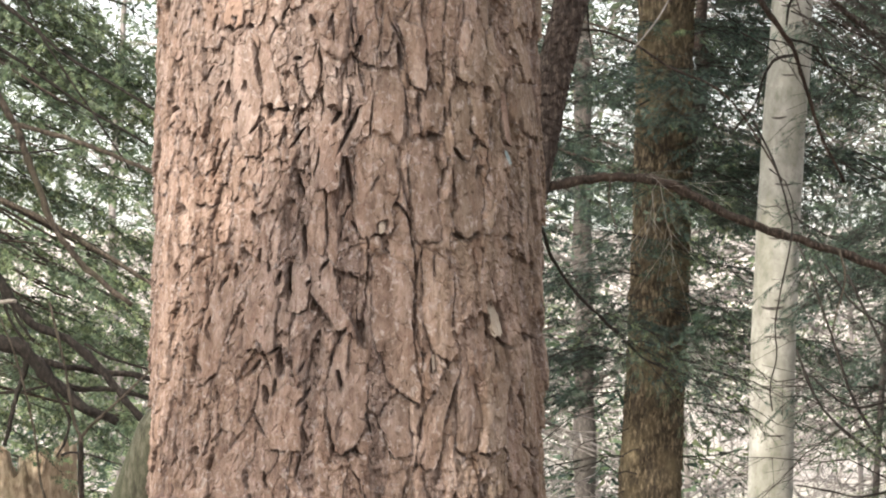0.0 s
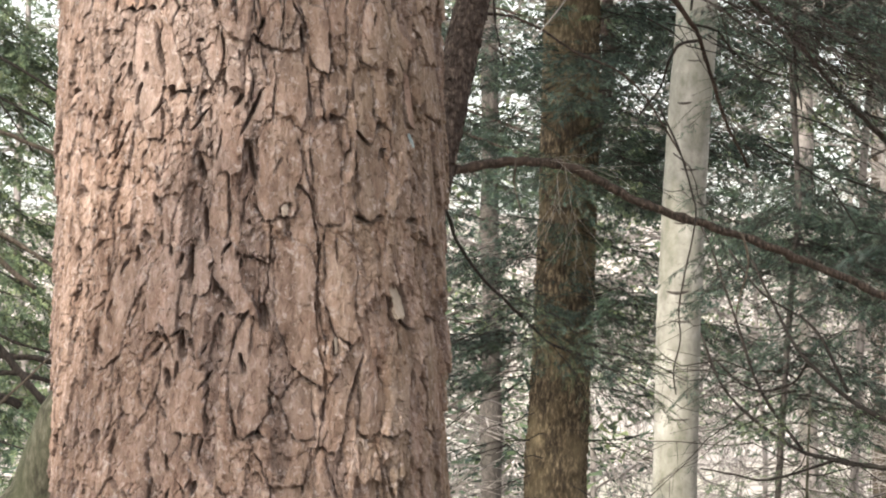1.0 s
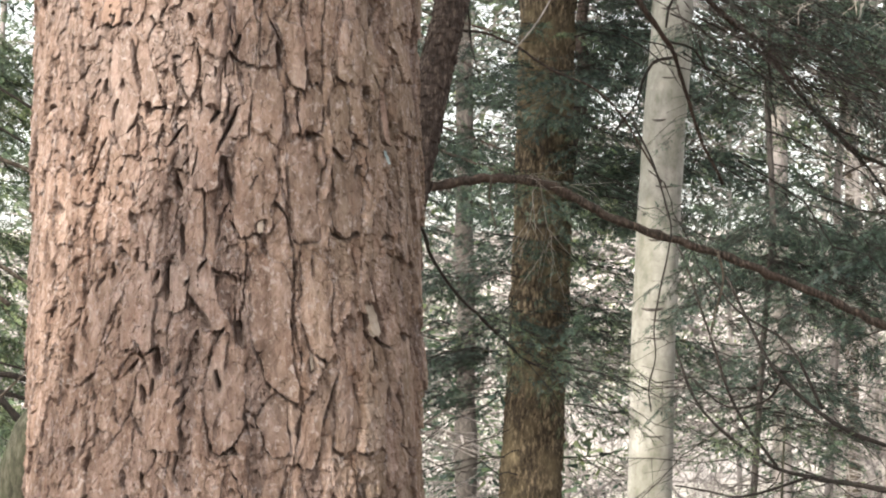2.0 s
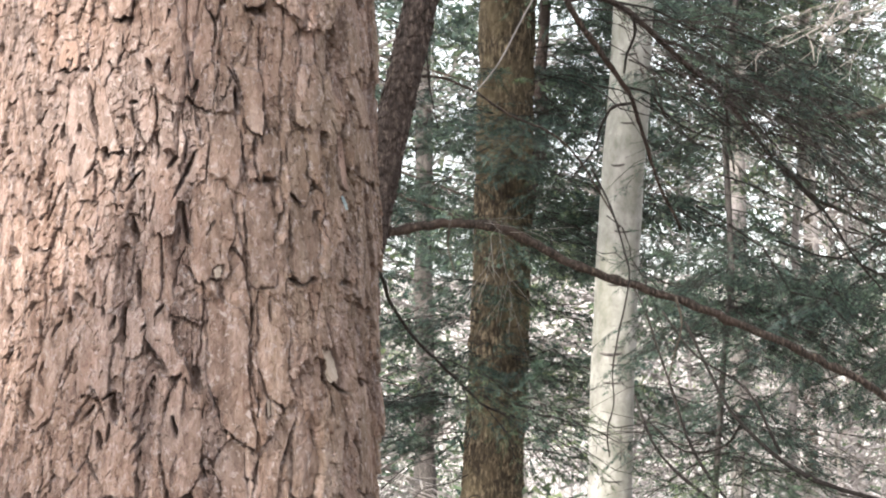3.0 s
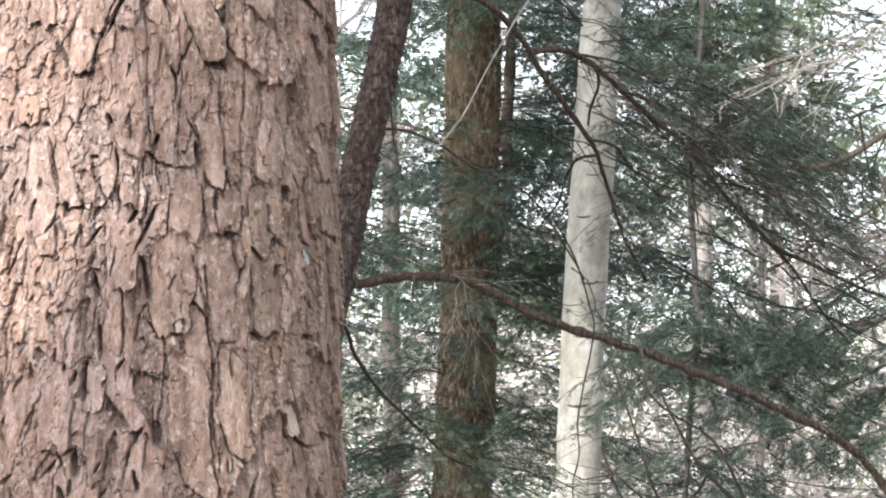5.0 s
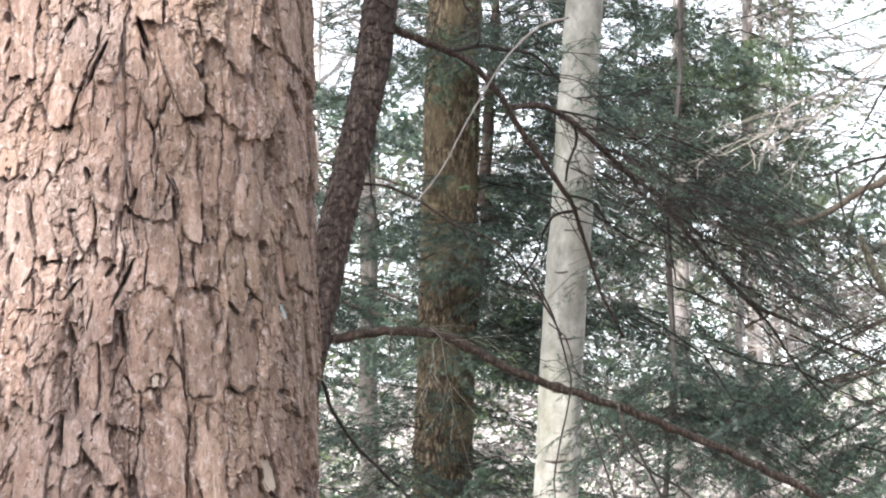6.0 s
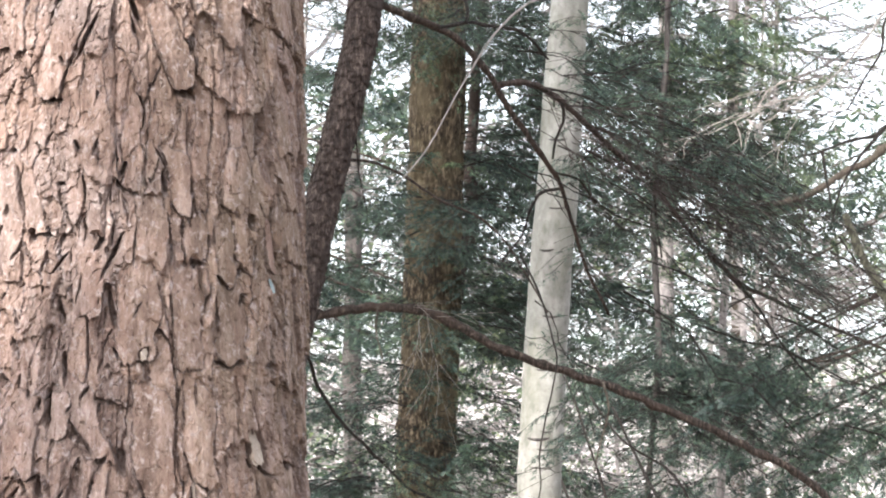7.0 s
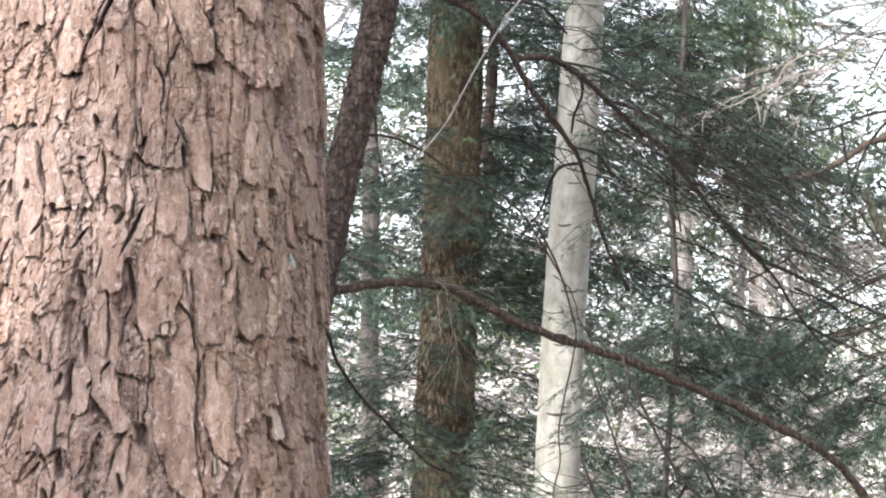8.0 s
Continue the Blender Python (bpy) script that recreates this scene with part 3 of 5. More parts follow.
def old_bark(u, v, depth, seed, plates, cuts):
    """Thick old bark: flat irregular plates at nearly one level, parted by narrow jagged cracks, with crumbling furrows between some of them."""
    jag_u = vnoise(u * 60, v * 26, seed + 1) + 0.6 * vnoise(u * 170, v * 75, seed + 2)
    jag_v = vnoise(u * 65, v * 32, seed + 3) + 0.5 * vnoise(u * 190, v * 95, seed + 4)
    wu = u + 0.030 * vnoise(u * 9, v * 5, seed + 5) + 0.0085 * jag_u
    wv = v + 0.020 * vnoise(u * 14, v * 8, seed + 8) + 0.014 * jag_v
    sunny = step(0.03, -0.10, u)
    f1, g1, _ = scales(wu, wv, 0.016, 0.042, seed + 6, 0.45, 0.8)
    f2, _, _ = scales(u + 0.004 * jag_u, v + 0.006 * jag_v, 0.0075, 0.015, seed + 7, 0.7, 0.5, 2.5)
    ga, na, aa, ba = cells(wu, wv, 0.050, 0.160, seed + 20, 0.28, 3.4)
    gb, nb, ab, bb = cells(wu, wv, 0.028, 0.088, seed + 40, 0.42, 2.4)
    nb = nb + 40000000
    fine = sunny + 0.5 * vnoise(u * 12, v * 9, seed + 9) > 0.5
    gap, num, a, b = np.where(fine, gb, ga), np.where(fine, nb, na), np.where(fine, ab, aa), np.where(fine, bb, ba)
    r1, r2 = rand2(num, num * 0 + 3, seed + 60), rand2(num, num * 0 + 4, seed + 61)
    thick = np.where(fine, 0.55, 1.0)
    h = depth * thick * (0.50 * r1 + 0.70 * np.clip(0.5 - b, 0, 1) ** 1.6 + 0.5 * a * (r2 - 0.5))
    # cracks along the plates, open in places only
    open_up = np.clip(0.30 + 2.3 * vnoise(u * 40, v * 24, seed + 63) + 1.2 * vnoise(u * 110, v * 70, seed + 64), 0.0, 1.2)
    level = step(0.22, 0.40, np.abs(b)) * (rand2(num, num * 0 + 8, seed + 65) < 0.6)
    open_up = open_up * (1 - 0.85 * level)
    width = (0.030 + 0.085 * open_up) * np.where(fine, 1.25, 1.0)
    crack = open_up * step(width, width * 0.35, gap)
    h = h - depth * 0.62 * crack
    num = np.where(crack > 0.35, 0, num)
    # long upright furrows between columns of plates
    gc, nc, _, _ = cells(wu, v + 0.05 * vnoise(u * 30, v * 3, seed + 11), 0.047, 0.42, seed + 80, 0.07, 6.0)
    column = step(0.22, 0.03, gc) * np.clip(0.55 + 1.7 * vnoise(u * 15, v * 7, seed + 81), 0.05, 1.2)
    h = h + depth * 0.45 * (rand2(nc, nc * 0 + 2, seed + 82) - 0.5) * (1 - 0.6 * sunny) - depth * 0.50 * column * (1 - 0.45 * sunny)
    num = np.where(column > 0.75, 0, num)
    # furrows filled with crumbs
    low = np.full(u.shape, 9.0)
    for line in FURROWS:
        z, x = np.array(line).T
        low = np.minimum(low, np.abs(wu - np.interp(v, z, x)) + 0.4 * np.clip(np.maximum(z[0] - v, v - z[-1]), 0, 1))
    low = np.minimum(low, 0.010 + 0.16 * np.abs(vnoise(u * 10 + 3, v * 3.2, seed + 70)) + 0.05 * (vnoise(u * 6, v * 6, seed + 71) + 0.3))
    valley = step(0.020, 0.007, low)
    h = h - depth * 0.48 * valley
    num = np.where(valley > 0.45, 0, num)
    u1, v1 = u[0], v[:, 0]
    for k, (pu, pv, pw, ph, tilt, proud) in enumerate(plates):
        proud = proud * 0.78
        cols = np.where(np.abs(u1 - pu) < pw * 1.6 + ph * 0.5 + 0.02)[0]
        lines = np.where(np.abs(v1 - pv) < ph * 1.3 + 0.03)[0]
        at = np.ix_(lines, cols)
        wild = min(1.0, pw / 0.018)
        x, y = u[at] - pu + wild * (0.0062 * jag_u[at] + 0.013 * vnoise(u[at] * 12, v[at] * 24, seed + k)), v[at] - pv + wild * 0.015 * jag_v[at]
        x = x + y * math.tan(radians(tilt))
        s = np.clip((ph - y) / (2 * ph), 0, 1)
        own_seed = rand2(np.array(k), np.array(5), seed)
        x = x / (pw * (0.80 + 0.22 * np.sin(np.clip(s * 1.2 + 0.25 * own_seed, 0, 1) * math.pi * 0.8)))
        y = y / ph + (0.12 * own_seed) * x * x * (y < 0) + (own_seed - 0.5) * 0.34 * x
        d = (np.abs(x) ** 5 + np.abs(y) ** 9) ** 0.2
        lift = proud * (0.30 + 0.68 * s ** 0.8) - proud * 0.12 * np.abs(x) ** 3 + x * (own_seed - 0.5) * 0.006
        lift = lift - depth * 0.35 * step(0.045, 0.0, g1[at]) * np.clip(0.2 + 3.0 * vnoise(u[at] * 50, v[at] * 30, seed + 300 + k), 0, 1)
        own = d < 1.0
        part_open = np.clip(0.32 + 1.6 * vnoise(u[at] * 40, v[at] * 24, seed + 200 + k) + 1.6 * vnoise(u[at] * 120, v[at] * 80, seed + 260 + k), 0, 1.1)
        halo = step(1.0 + 0.0055 / pw, 1.0, d) * (y < 0.85) * np.where((y < -0.8) | (x < 0) & (own_seed < 0.35), np.maximum(part_open, 0.55), part_open)
        h[at] = np.where(own, np.maximum(lift, -0.3 * depth), h[at] - step(1.30, 1.02, d) * np.maximum(h[at] - proud * 0.30, 0) - depth * 0.50 * halo)
        num[at] = np.where(own, 7000000 + k, np.where(halo > 0.4, 0, num[at]))
        valley[at] = np.where(own, 0, valley[at])
    rough = np.where((num >= 7000000) & (num < 7100000), 0.22, np.where(num == 0, 1.0, 0.45 + 0.55 * r2 * r2))
    f3, _, _ = scales(u + 0.003 * jag_u, v + 0.004 * jag_v, 0.0046, 0.0085, seed + 8, 0.7, 0.6, 2.2)
    h = h + depth * rough * (0.42 * (f1 - 0.5) + 0.30 * (f2 - 0.4) + 0.16 * (f3 - 0.4))
    rng = random.Random(seed)
    notch = [c + (1.0,) for c in cuts]
    for _ in range(200):
        notch.append((rng.triangular(-0.48, 0.10, -0.24), rng.uniform(1.36, 2.5), rng.uniform(0.0016, 0.0034), rng.uniform(0.004, 0.015), rng.choice((-1, 1)) * rng.uniform(4, 36), rng.uniform(0.45, 0.95)))
    for _ in range(80):
        notch.append((rng.uniform(-0.05, 0.46), rng.uniform(1.36, 2.5), rng.uniform(0.0012, 0.0030), rng.uniform(0.006, 0.026), rng.uniform(-22, 22), rng.uniform(0.1, 0.5)))
    for k, (cx, cy, cw, ch, tilt, deep) in enumerate(notch):
        stray = max(0.0026, 0.5 * cw) if k < len(cuts) else 0.0055
        cols = np.where(np.abs(u1 - cx) < cw * 2 + ch + 0.012)[0]
        lines = np.where(np.abs(v1 - cy) < ch * 1.5 + 0.012)[0]
        if not len(cols) or not len(lines):
            continue
        at = np.ix_(lines, cols)
        x, y = u[at] - cx + jag_u[at] * stray, v[at] - cy + jag_v[at] * stray * 1.5
        x = x + y * math.tan(radians(tilt))
        d = np.sqrt((x / cw) ** 2 + (y / ch) ** 2)
        h[at] = h[at] - depth * 1.6 * step(1.3, 0.5, d) * deep
        num[at] = np.where(d < 1.0, 0, num[at])
    h = h + depth * 0.06 * fbm(u * 120, v * 55, seed + 95, 3) + depth * 0.25 * vnoise(u * 22, v * 9, seed + 96)
    return np.maximum(h, -1.9 * depth), num


def great_trunk():
    tree = thing("hemlock_tree", "thick old hemlock trunk with pinkish tan plated bark", "tree", (-0.4335, 3.829, 0))
    centre = line_of([(-0.4355, 3.829, 0), (-0.4335, 3.829, 1.9), (-0.4385, 3.829, 3.0), (-0.42, 3.83, 14)])
    face = -math.pi / 2
    half = 1.66
    th = np.concatenate([np.linspace(face - half, face + half, 560), np.linspace(face + half, face - half + math.tau, 44)[1:-1]])
    zs = np.concatenate([np.linspace(-0.1, 1.34, 24)[:-1], np.linspace(1.34, 2.52, 590), np.linspace(2.52, 14, 30)[1:]])
    radius = lambda z: np.interp(z, [-0.1, 0.35, 1.45, 1.9, 2.4, 14], [0.46, 0.351, 0.2910, 0.2885, 0.2820, 0.16])
    plates = SHADE_PLATES + LOW_PLATES + SUNNY_PLATES + HIGH_PLATES + LOOSE_FLAKES
    cuts = SUNNY_SLITS + LOW_SLITS + SHADE_SLITS + HIGH_SLITS
    relief = lambda u, v: old_bark(u - face * 0.292, v, 0.0150, 11, plates, cuts)
    verts, faces, num = trunk_surface(zs, th, centre, radius, relief, 0.45)
    mid = verts[faces[:, 0]]
    keep = (mid[:, 2] > 1.36) & (mid[:, 2] < 2.50) & (mid[:, 1] < 3.85)
    rest = split_plates(verts, faces, num, keep, tree, "bark_plate", HEMLOCK, {7000012: (CHIP, "pale bare chip"), 7000025: (RAW, "raw orange patch"), 7000011: (RAW, "raw orange sliver"),
                                                                                        7000036: (LICHEN, "pale blue lichen patch"), 7000037: (CHIP, "pale loose flake"), 7000038: (CHIP, "pale loose flake"), 7000039: (CHIP, "pale loose flake")}, 14)
    # faces left between the plates get the bark with the painted shade
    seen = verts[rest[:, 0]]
    furrow_faces = (seen[:, 2] > 1.36) & (seen[:, 2] < 2.50) & (seen[:, 1] < 3.85)
    part("trunk", mesh_of("trunk", verts, rest, [HEMLOCK, FURROW_SHADE], furrow_faces.astype(int), False), tree)


great_trunk()


# ---- the dark leaning tree and its limbs ----
lean = thing("leaning_tree", "slender dark leaning tree with scaly bark and drooping limbs", "tree", (-0.90, 7.5, height_at(-0.9, 7.5)))


def leaning_trunk():
    centre = line_of([(-0.90, 7.5, -1), (-0.32, 7.5, 2.1), (-0.246, 7.5, 2.465), (-0.218, 7.5, 2.602), (-0.178, 7.5, 2.774), (-0.138, 7.5, 2.947),
                      (-0.105, 7.5, 3.122), (-0.084, 7.5, 3.297), (-0.05, 7.5, 3.7), (0.1, 7.5, 5.5), (0.3, 7.6, 9.0)])
    th = np.linspace(0, math.tau, 110)[:-1]
    zs = np.concatenate([np.linspace(-0.5, 2.2, 16)[:-1], np.linspace(2.2, 3.55, 330), np.linspace(3.55, 9, 30)[1:]])
    radius = lambda z: np.interp(z, [-0.5, 2.4, 3.4, 9], [0.075, 0.047, 0.046, 0.02])
    relief = lambda u, v: bark_relief(u, v, 0.019, 0.026, 0.0080, 31, flake=0.30, waver=0.35)
    verts, faces, num = trunk_surface(zs, th, centre, radius, relief, 0.6)
    mid = verts[faces[:, 0]]
    keep = (mid[:, 2] > 2.25) & (mid[:, 2] < 3.5) & (mid[:, 1] < 7.51)
    rest = split_plates(verts, faces, num, keep, lean, "bark_scale", CHERRY)
    part("trunk", mesh_of("trunk", verts, rest, [CHERRY]), lean)


leaning_trunk()
limb_a = limb("limb", lean, [(-0.071, 7.50, 3.213), (0.041, 7.58, 3.182), (0.120, 7.65, 3.167), (0.201, 7.72, 3.133), (0.292, 7.80, 3.048), (0.358, 7.88, 2.953), (0.433, 7.95, 2.865), (0.492, 8.03, 2.794), (0.537, 8.10, 2.746), (0.560, 8.18, 2.695), (0.589, 8.25, 2.629), (0.641, 8.33, 2.487), (0.722, 8.40, 2.342)], 0.0127, 0.0047)
limb("twig", limb_a, [(0.129, 7.65, 3.162), (0.219, 7.72, 3.195), (0.292, 7.79, 3.200), (0.385, 7.86, 3.201), (0.442, 7.93, 3.174), (0.492, 8.00, 3.133)], 0.0069, 0.0036)
limb("twig", limb_a, [(0.215, 7.70, 3.191), (0.224, 7.72, 3.237), (0.205, 7.75, 3.291), (0.176, 7.78, 3.342), (0.163, 7.80, 3.402)], 0.0052, 0.0026)
limb_b = limb("limb", lean, [(0.321, 7.85, 3.021), (0.405, 7.92, 3.044), (0.473, 8.00, 3.039), (0.542, 8.07, 3.006), (0.639, 8.14, 2.934), (0.757, 8.22, 2.842), (0.838, 8.29, 2.802), (0.940, 8.36, 2.683), (1.062, 8.43, 2.557), (1.185, 8.51, 2.459), (1.312, 8.58, 2.409), (1.440, 8.65, 2.357), (1.570, 8.73, 2.314), (1.781, 8.80, 2.241)], 0.0106, 0.0049)
limb("twig", limb_b, [(0.826, 8.20, 2.793), (0.853, 8.20, 2.727), (0.862, 8.20, 2.624), (0.879, 8.20, 2.512)], 0.0046, 0.0028)
limb("twig", limb_a, [(0.543, 8.20, 2.739), (0.485, 8.22, 2.729), (0.449, 8.25, 2.676), (0.422, 8.28, 2.594), (0.357, 8.30, 2.511)], 0.0055, 0.0028)
limb("twig", limb_b, [(0.537, 8.00, 2.994), (0.545, 8.03, 2.944), (0.523, 8.07, 2.884), (0.513, 8.10, 2.824)], 0.0054, 0.0036)
limb("twig", limb_a, [(0.531, 8.20, 2.792), (0.609, 8.25, 2.777), (0.669, 8.30, 2.712), (0.767, 8.35, 2.661), (0.905, 8.40, 2.630)], 0.0046, 0.0019)
limb("twig", lean, [(0.482, 7.40, 3.216), (0.394, 7.36, 3.181), (0.291, 7.32, 3.078), (0.190, 7.28, 2.909), (0.090, 7.24, 2.718), (-0.008, 7.20, 2.595)], 0.0038, 0.0020, GREYBARK, "bare grey-brown twig")
limb_c = limb("limb", lean, [(-0.295, 7.50, 2.223), (-0.245, 7.52, 2.249), (-0.195, 7.54, 2.261), (-0.110, 7.57, 2.280), (-0.025, 7.59, 2.289), (0.061, 7.61, 2.285), (0.165, 7.63, 2.252), (0.269, 7.66, 2.197), (0.373, 7.68, 2.153), (0.487, 7.70, 2.115), (0.619, 7.72, 2.073), (0.743, 7.74, 2.031), (0.867, 7.77, 1.980), (0.992, 7.79, 1.929), (1.117, 7.81, 1.869), (1.225, 7.83, 1.821), (1.316, 7.86, 1.756), (1.407, 7.88, 1.660), (1.479, 7.90, 1.520)], 0.0143, 0.0115)
limb("limb", lean, [(-0.311, 7.50, 2.192), (-0.259, 7.57, 2.130), (-0.230, 7.64, 2.049), (-0.162, 7.71, 1.949), (-0.094, 7.79, 1.883), (-0.024, 7.86, 1.816), (0.065, 7.93, 1.738), (0.173, 8.00, 1.704)], 0.0059, 0.0036, TWIG)
limb("twig", lean, [(-0.179, 7.60, 2.743), (-0.076, 7.66, 2.743), (0.028, 7.71, 2.707), (0.134, 7.77, 2.644), (0.259, 7.83, 2.598), (0.350, 7.89, 2.525), (0.442, 7.94, 2.387), (0.490, 8.00, 2.311)], 0.0043, 0.0027, LIMB)
limb("twig", lean, [(-0.130, 7.50, 2.857), (-0.118, 7.53, 2.776), (-0.110, 7.57, 2.695), (-0.084, 7.60, 2.578)], 0.0034, 0.0017)
limb("twig", lean, [(0.380, 7.60, 2.457), (0.436, 7.53, 2.329), (0.473, 7.47, 2.187), (0.480, 7.40, 2.098), (0.442, 7.33, 1.930), (0.424, 7.30, 1.830), (0.426, 7.27, 1.740), (0.405, 7.25, 1.650), (0.409, 7.20, 1.584)], 0.0032, 0.0018)
limb("twig", limb_c, [(-0.049, 7.50, 2.283), (-0.054, 7.50, 2.207), (-0.032, 7.50, 2.122)], 0.0034, 0.0017, TANLIMB)
limb("twig", limb_c, [(0.643, 7.70, 2.072), (0.660, 7.70, 1.985), (0.633, 7.70, 1.881), (0.615, 7.70, 1.792)], 0.0043, 0.0017, TANLIMB)
limb("twig", limb_b, [(1.127, 8.50, 2.497), (1.227, 8.53, 2.404), (1.327, 8.57, 2.261), (1.446, 8.60, 2.128)], 0.0057, 0.0029)
limb("twig", limb_b, [(0.617, 8.10, 2.942), (0.758, 8.22, 2.910), (0.902, 8.35, 2.854), (1.050, 8.47, 2.814), (1.221, 8.60, 2.714)], 0.0055, 0.0029)
limb("twig", limb_b, [(0.464, 8.00, 3.043), (0.623, 8.17, 3.042), (0.787, 8.33, 2.985), (0.919, 8.50, 2.935)], 0.0045, 0.0019)


def leaning_crown():
    rng = np.random.default_rng(5)
    bs = []
    for x, y, z, dx, dz, ln in [(0.55, 8.1, 3.0, 1, -0.1, 0.75), (0.75, 8.3, 2.85, 1, -0.25, 0.6), (0.95, 8.4, 2.7, 0.9, -0.3, 0.5), (1.2, 8.5, 2.46, 1, -0.2, 0.4),
                                (0.55, 8.1, 3.1, 0.8, 0.2, 0.7), (0.7, 8.3, 2.4, 0.8, -0.3, 0.7), (0.2, 8.0, 1.72, 1, -0.15, 0.6), (0.06, 7.95, 1.74, 0.9, -0.25, 0.5),
                                (1.0, 8.5, 2.65, 0.7, -0.5, 0.5), (1.4, 8.7, 2.36, 1, -0.2, 0.3), (0.45, 8.0, 2.35, 0.4, -0.5, 0.5),
                                (0.40, 8.2, 3.20, 1, -0.05, 0.5), (0.45, 8.2, 3.14, 1, -0.15, 0.45), (0.42, 8.1, 3.26, 1, 0.05, 0.4), (0.33, 8.2, 2.28, 1, -0.2, 0.3)]:
        bs.append(bough(rng, (x, y, z), (dx, rng.uniform(-0.2, 0.5), dz), ln, 0.2, 0.55))
    for k in range(19):
        t = rng.random()
        o = (0.35 + 1.25 * t + rng.normal(0, 0.05), 7.95 + 0.7 * t, 3.0 - 0.62 * t - (0.7 * t if k % 3 == 0 else 0) + rng.normal(0, 0.14))
        bs.append(bough(rng, o, (1, rng.uniform(-0.3, 0.3), rng.uniform(-1.0, -0.25)), rng.uniform(0.5, 1.1), 0.05, 0.3, 0.3, 0.12))
    for k in range(34):
        t = 0.6 * rng.random() ** 0.8
        o = (0.45 + 1.35 * t + rng.normal(0, 0.06), 8.05 + 0.8 * t + rng.normal(0, 0.2), 3.02 - 0.72 * t + rng.normal(0, 0.16))
        bs.append(bough(rng, o, (1, rng.uniform(-0.5, 0.5), rng.uniform(-0.7, 0.0)), min(rng.uniform(0.35, 0.75), max(0.18, 1.42 - o[0])), 0.25, 0.6, 0.4, 0.8))
    part("foliage", foliage_mesh("foliage", bs, [NEEDLE, TWIG], 14, 0.013, 0.0036, 4), lean, "sparse dark green needles on fine twigs", "stuff")


leaning_crown()


def hanging_sprays():
    """Sunlit green sprays at the end of the lowest limb, and grey dead twigs that hang over the arched one."""
    rng = np.random.default_rng(37)
    bs = [bough(rng, (x, y, z), (dx, rng.uniform(-0.3, 0.2), dz), ln, 0.15, 1.1, 0.42)
          for x, y, z, dx, dz, ln in ((-0.06, 7.82, 1.85, 0.8, -0.5, 0.30), (0.00, 7.87, 1.80, 1, -0.1, 0.34), (0.06, 7.93, 1.74, 0.6, -0.7, 0.26), (0.10, 7.95, 1.73, 1, 0.15, 0.30), (0.17, 8.0, 1.70, 0.9, -0.4, 0.30), (-0.12, 7.77, 1.90, 0.7, -0.2, 0.28))]
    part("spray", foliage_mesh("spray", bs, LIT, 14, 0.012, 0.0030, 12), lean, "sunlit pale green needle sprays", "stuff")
    bs = [bough(rng, (x, 7.6, z), (dx, rng.uniform(-0.25, 0.25), dz), ln, 0.1, 1.3, 0.45, 0.0)
          for x, z, dx, dz, ln in ((0.02, 2.29, 0.9, 0.25, 0.15), (0.05, 2.29, 0.8, 0.15, 0.16), (0.09, 2.27, -0.25, -1, 0.22), (0.13, 2.26, 0.9, 0.1, 0.14), (0.10, 2.27, 0.1, -1, 0.30))]
    for _, stems in bs:
        stems[:, 6] *= 0.6
    part("dead_spray", foliage_mesh("dead_spray", bs, [NEEDLE, PALETWIG], 4, 0.01, 0.003, 13), lean, "pale grey dead twigs", "stuff")


hanging_sprays()


def bare_sprays():
    """Tangle of fine wine-brown dead twigs along the upper limb."""
    rng = np.random.default_rng(53)
    bs = []
    for k in range(46):
        t = rng.random()
        o = (0.42 + 1.10 * t + rng.normal(0, 0.03), 7.98 + 0.62 * t, 3.03 - 0.60 * t + rng.normal(0, 0.05))
        bs.append(bough(rng, o, (1, rng.uniform(-0.5, 0.3), rng.uniform(-0.75, 0.05)), rng.uniform(0.3, 0.75), rng.uniform(-0.05, 0.15), 0.9, 0.5, 0.02))
    for _, stems in bs:
        stems[:, 6] *= 0.8
    part("bare_spray", foliage_mesh("bare_spray", bs, [NEEDLE, WINE], 8, 0.012, 0.003, 14), lean, "fine wine-brown bare twigs", "stuff")


bare_sprays()


# ---- trees further back ----
def plain_trunk(tree, points, r, mat, cu, cv, depth, seed, around=72, fine=(0.0, 7.0), rows=260, flake=0.3):
    centre = line_of(points)
    z0, z1 = points[0][2], points[-1][2]
    th = np.linspace(0, math.tau, around + 1)[:-1]
    zs = np.concatenate([np.linspace(z0, fine[0], 6)[:-1], np.linspace(fine[0], fine[1], rows), np.linspace(fine[1], z1, 14)[1:]])
    radius = lambda z: np.interp(z, [z0, z0 + 0.6, fine[0] + 1, fine[1], z1], [r * 1.5, r * 1.12, r, r * 0.85, r * 0.35])
    verts, faces, _ = trunk_surface(zs, th, centre, radius, lambda u, v: bark_relief(u, v, cu, cv, depth, seed, flake=flake))
    return part("trunk", mesh_of("trunk", verts, faces, [mat]), tree)


def crown(tree, rng, rows, mats, needles=14, long=0.013, wide=0.0028, full=1.0, seed=0, coarse=1.0):
    bs = [bough(rng, *row[:4], full, 0.36, row[4] if len(row) > 4 else 1.0, coarse) for row in rows]
    return part("crown", foliage_mesh("crown", bs, mats, needles, long, wide, seed), tree, "feathery green hemlock needles", "stuff")


